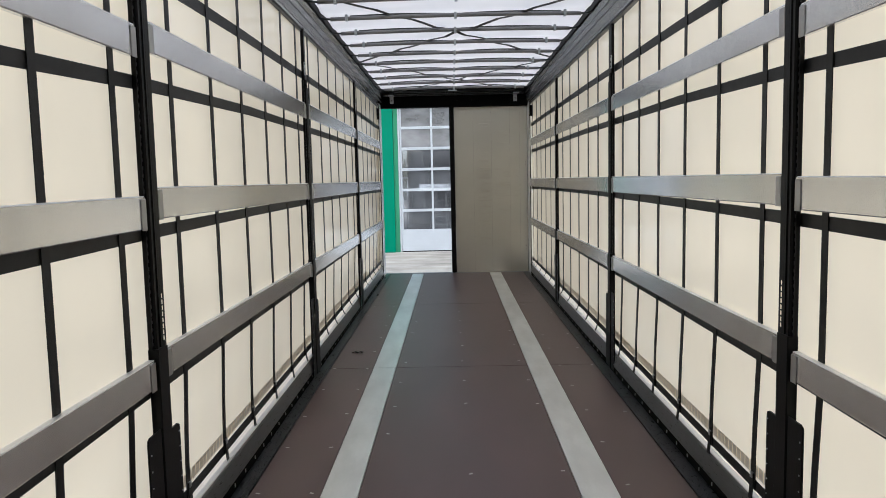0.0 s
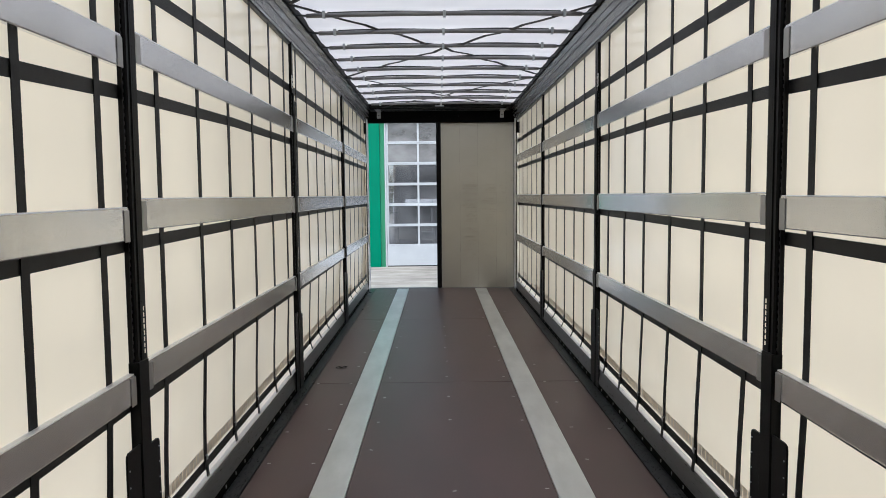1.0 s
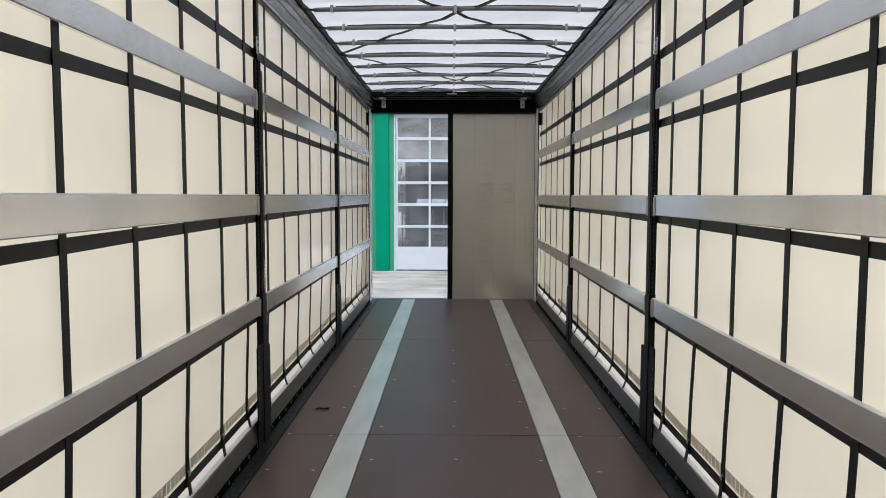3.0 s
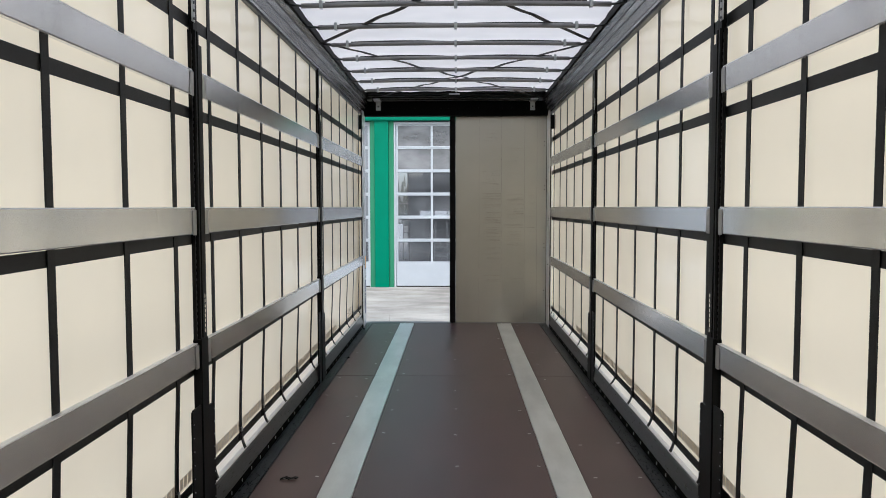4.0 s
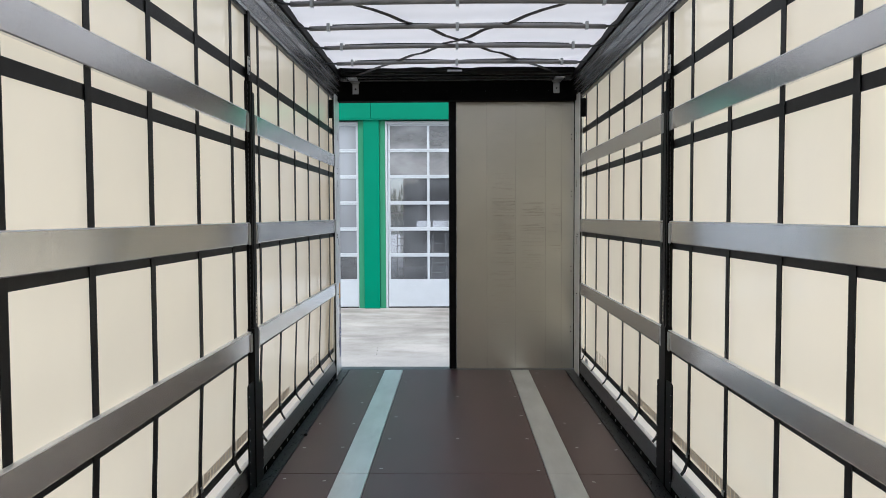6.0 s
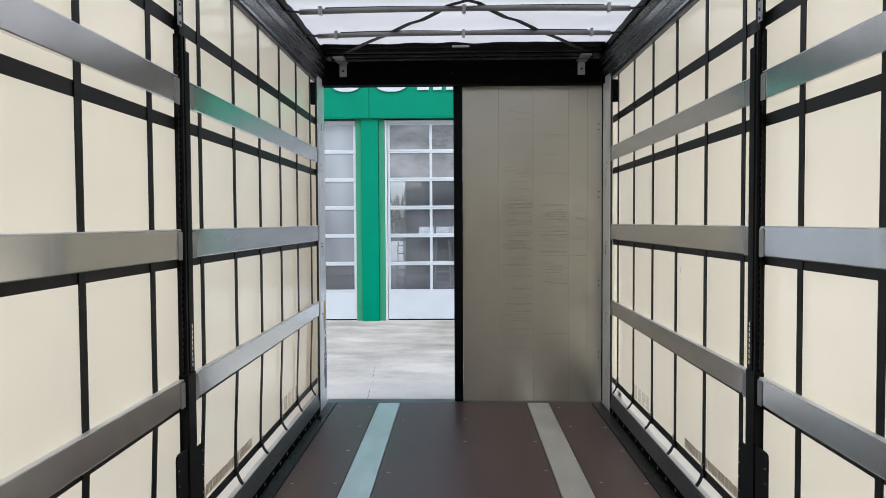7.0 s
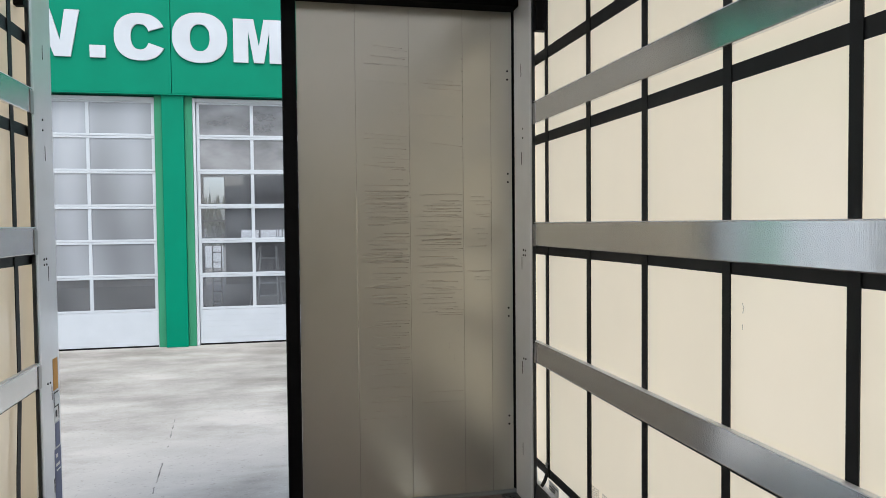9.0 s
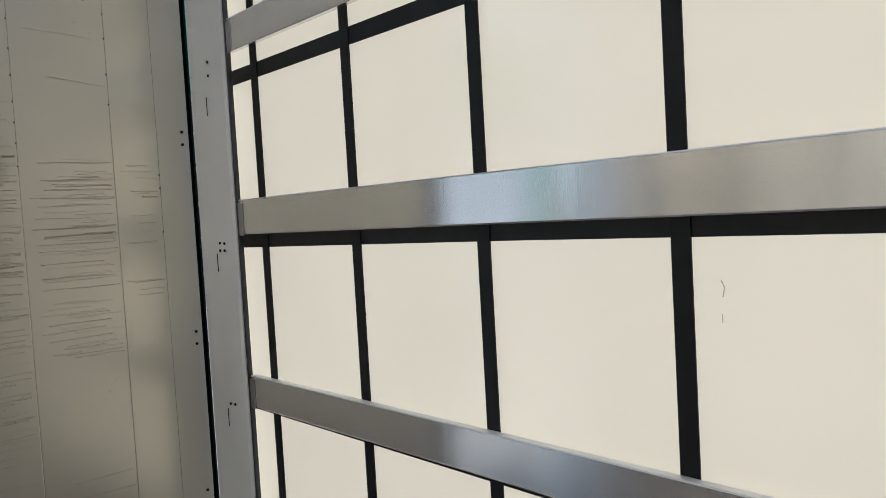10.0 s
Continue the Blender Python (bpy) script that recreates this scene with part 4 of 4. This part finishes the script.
for a, b, z0, z1 in ((-13.5, -2.97, GROUND, 5.6), (-2.97, -2.24, 3.36, 5.6), (-2.24, -1.68, GROUND, 5.6), (-1.68, -0.1, GROUND, 1.07),
                     (-1.68, -0.1, 1.42, 5.6), (-0.1, 9.6, GROUND, 5.6)):
    part("hall_back", box(B(), a, b, FY + 14, FY + 14.2, z0, z1), HALLDARK, hall)
for x, w in ((-1.05, 0.07), (-0.42, 0.03), (-0.34, 0.03), (-0.22, 0.04)):
    part("window_bar", box(B(), x, x + w, FY + 14.02, FY + 14.1, 1.07, 1.42), HALLDARK, hall)
part("door_transom", box(B(), -2.97, -2.24, FY + 14.02, FY + 14.08, 1.72, 1.80), WHITE, hall, "white transom across the back doorway")


def gate(x0, x1, mullions, stile, kind):
    """A sectional gate; mullions are the middles of the uprights between its two stiles."""
    look_of = {"clear": "white sectional workshop gate with rows of clear panes", "milky": "white sectional workshop gate with milky grey panes",
               "plain": "plain white sectional workshop gate without panes"}
    t = thing("sectional_gate", look_of[kind], "gate", "workshop gates")
    g = 0.05 if kind == "clear" else 0.012
    part("guide", box(B(), x0 + 0.002, x0 + g, FY - 0.02, FY + 0.1, GROUND, 3.87, 0.004), WHITE, t)
    part("guide", box(B(), x1 - g, x1 - 0.002, FY - 0.02, FY + 0.1, GROUND, 3.87, 0.004), WHITE, t)
    part("head_rail", box(B(), x0 + g + 0.002, x1 - g - 0.002, FY + 0.0, FY + 0.1, 3.80, 3.87, 0.004), WHITE, t)
    a0, a1 = x0 + g + 0.006, x1 - g - 0.006
    zs = [0.085 + i * 0.6205 for i in range(7)]
    bottom = part("bottom_panel", box(B(), a0, a1, FY + 0.03, FY + 0.08, GROUND + 0.03, zs[0] - 0.004, 0.004), WHITE, t,
                  "white ribbed bottom panel" if kind == "clear" else "plain white bottom panel")
    for k in range(1, 6 if kind == "clear" else 1):
        part("rib", box(B(), a0, a1, FY + 0.026, FY + 0.0295, GROUND + 0.03 + k * 0.1 - 0.004, GROUND + 0.03 + k * 0.1 + 0.004), WHITE, bottom)
    part("bottom_rubber", box(B(), a0, a1, FY + 0.03, FY + 0.08, GROUND, GROUND + 0.028), RUBBER, t)
    ups = [(a0, a0 + stile), *((x - 0.029, x + 0.029) for x in mullions), (a1 - stile, a1)]
    for i in range(6):
        z0, z1 = zs[i], zs[i + 1]
        if kind == "plain":
            part("section", box(B(), a0, a1, FY + 0.03, FY + 0.08, z0, z1 - 0.004, 0.006), WHITE, t)
            continue
        sec = part("section", box(B(), a0, a1, FY + 0.03, FY + 0.08, z0, z0 + 0.041, 0.004), WHITE, t)
        part("section_rail", box(B(), a0, a1, FY + 0.03, FY + 0.08, z1 - 0.041, z1 - 0.004, 0.004), WHITE, sec)
        for l, r in ups:
            part("mullion", box(B(), l, r, FY + 0.032, FY + 0.078, z0 + 0.042, z1 - 0.042, 0.003), WHITE, sec)
        for (before, l), (r, after) in zip(ups, ups[1:]):
            pane = FROST if kind == "milky" and i else SKYPANE if i > 3 else GLASS
            p = part("pane", box(B(), l, r, FY + 0.05, FY + 0.06, z0 + 0.042, z1 - 0.042), pane, sec)
            p.visible_shadow = False
    return t


FIVE = (0.961, 1.922, 2.883, 3.844)
gate(-12.487, -7.715, (), 0.055, "plain")
gate(-7.077, -2.305, [-3.415 - 1.0955 * k for k in (3, 2, 1, 0)], 0.045, "milky")
gate(-1.667, 3.105, [-1.611 + d for d in FIVE], 0.055, "clear")
gate(3.743, 8.515, [3.799 + d for d in FIVE], 0.055, "clear")


# ---- things inside the hall ----
def ladder_rack():
    t = thing("ladder", "dark metal ladder leaning inside the dim workshop", "ladder")
    for x in (0, 0.175):
        part("stile", tube(B(), [(x, 0, 0), (x, 0.2, 1.76)], 0.012, 8), CHARCOAL, t)
    for k in range(8):
        z = 0.2 + k * 0.2
        part("rung", tube(B(), [(0, 0.113 * z, z), (0.175, 0.113 * z, z)], 0.010, 8), CHARCOAL, t)
    return t


ladder_rack().location = (-1.545, FY + 1.7, GROUND + 0.01)
board = thing("white_board", "white panel on legs standing outside behind the workshop", "panel")
part("panel", box(B(), -4.0, -3.13, FY + 24.0, FY + 24.06, GROUND + 0.05, 0.58, 0.01), JAMB, board)
for x in (-3.9, -3.3):
    part("leg", box(B(), x, x + 0.06, FY + 23.9, FY + 24.2, GROUND, GROUND + 0.048), ZINC, board)
container = thing("white_container", "low white container standing behind the workshop", "container")
part("container_body", box(B(), -3.0, 1.0, FY + 26, FY + 28, GROUND + 0.15, 1.62, 0.02), JAMB, container)
for x in (-2.8, 0.6):
    part("skid", box(B(), x, x + 0.2, FY + 26.1, FY + 27.9, GROUND, GROUND + 0.148), DARKSTEEL, container)


def step_ladder():
    t = thing("step_ladder", "pale folding step ladder standing inside the workshop", "ladder")
    for x0, x1 in ((-0.66, -0.57), (-0.22, -0.28)):
        part("front_stile", tube(B(), [(x0, 0, 0), (x1, 0.3, 1.73)], 0.018, 8), ZINC, t)
    for x0, x1 in ((-0.92, -0.60), (-0.12, -0.26)):
        part("rear_leg", tube(B(), [(x0, 0.75, 0), (x1, 0.34, 1.7)], 0.014, 8), ZINC, t)
    for k in range(6):
        u = (k + 1) / 7
        part("tread", box(B(), -0.645 + 0.09 * u, -0.235 - 0.06 * u, 0.3 * u - 0.04, 0.3 * u + 0.04, 1.73 * u - 0.012, 1.73 * u + 0.012), ZINC, t)
    return t


step_ladder().location = (0, FY + 1.1, GROUND + 0.01)


def rack(x, y, w, h):
    t = thing("metal_rack", "low metal rack standing inside the workshop", "rack")
    for a in (0, w):
        for b in (0, 0.5):
            part("upright", box(B(), a - 0.02, a + 0.02, b - 0.02, b + 0.02, 0, h), ZINC, t)
    for z in (0.2, h * 0.55, h - 0.03):
        part("shelf", box(B(), -0.02, w + 0.02, -0.02, 0.52, z, z + 0.03), ZINC, t)
    t.location = (x, y, GROUND + 0.01)
    return t


rack(0.25, FY + 2.2, 1.1, 1.15)
trees = B()
rt = random.Random(9)
for i in range(60):
    x, h = -14 + i * 0.45 + rt.uniform(-0.2, 0.2), rt.uniform(4.7, 5.9)
    for k in range(7):
        z = GROUND + h * (0.15 + 0.12 * k)
        r = (0.9 - 0.11 * k) * h / 8
        bmesh.ops.create_cone(trees, cap_ends=True, segments=7, radius1=r, radius2=0.02, depth=h * 0.2,
                              matrix=pose(x + rt.uniform(-0.1, 0.1), 75 + rt.uniform(-2, 2), z))
single("far_trees", trees, LEAF, "dark conifer wood far behind the workshop", "trees", kind="stuff")

# ---- lettering on the fascia ----
def letter(ch, x0, x1, z0, z1):
    """A heavy white capital, cut from sheet and screwed to the fascia."""
    bm = B()
    w, h = x1 - x0, z1 - z0
    y0, y1 = FY - 0.2, FY - 0.162
    def slab(poly):
        prism(bm, [(x0 + a * w, z0 + b * h) for a, b in poly], "y", y0, y1)
    if ch == ".":
        slab([(0, 0), (1, 0), (1, 1), (0, 1)])
    elif ch == "M":
        slab([(0, 0), (0.29, 0), (0.29, 1), (0, 1)])
        slab([(0.71, 0), (1, 0), (1, 1), (0.71, 1)])
        slab([(0.2905, 0.72), (0.40, 0), (0.60, 0), (0.7095, 0.72), (0.7095, 1), (0.60, 1), (0.5, 0.38), (0.40, 1), (0.2905, 1)])
    elif ch == "W":
        slab([(0, 1), (0.13, 0), (0.35, 0), (0.5, 0.62), (0.65, 0), (0.87, 0), (1, 1), (0.80, 1), (0.73, 0.35), (0.60, 1), (0.40, 1), (0.27, 0.35), (0.20, 1)])
    else:
        gap = 0.0 if ch == "O" else 0.42
        n = 40
        ring = []
        for k in range(n + 1):
            a = gap + (2 * math.pi - 2 * gap) * k / n
            c, s = math.cos(a), math.sin(a)
            c, s = math.copysign(abs(c) ** 0.88, c), math.copysign(abs(s) ** 0.88, s)
            ring.append(((0.5 + 0.5 * c, 0.5 + 0.5 * s), (0.5 + 0.18 * c, 0.5 + 0.27 * s)))
        for (oa, ia), (ob, ib) in zip(ring, ring[1:]):
            slab([oa, ob, ib, ia])
        bmesh.ops.remove_doubles(bm, verts=bm.verts, dist=0.0005)
    return single("sign_letter", bm, WHITE, "white capital letter of the sign on the green fascia", "letter", "sign letters")


for ch, x0, x1, z0, z1 in (("W", -4.60, -3.44, 4.49, 5.28), (".", -3.29, -3.04, 4.49, 4.70), ("C", -2.90, -2.06, 4.465, 5.275),
                           ("O", -1.955, -1.03, 4.46, 5.33), ("M", -0.926, -0.05, 4.49, 5.26)):
    letter(ch, x0, x1, z0, z1)
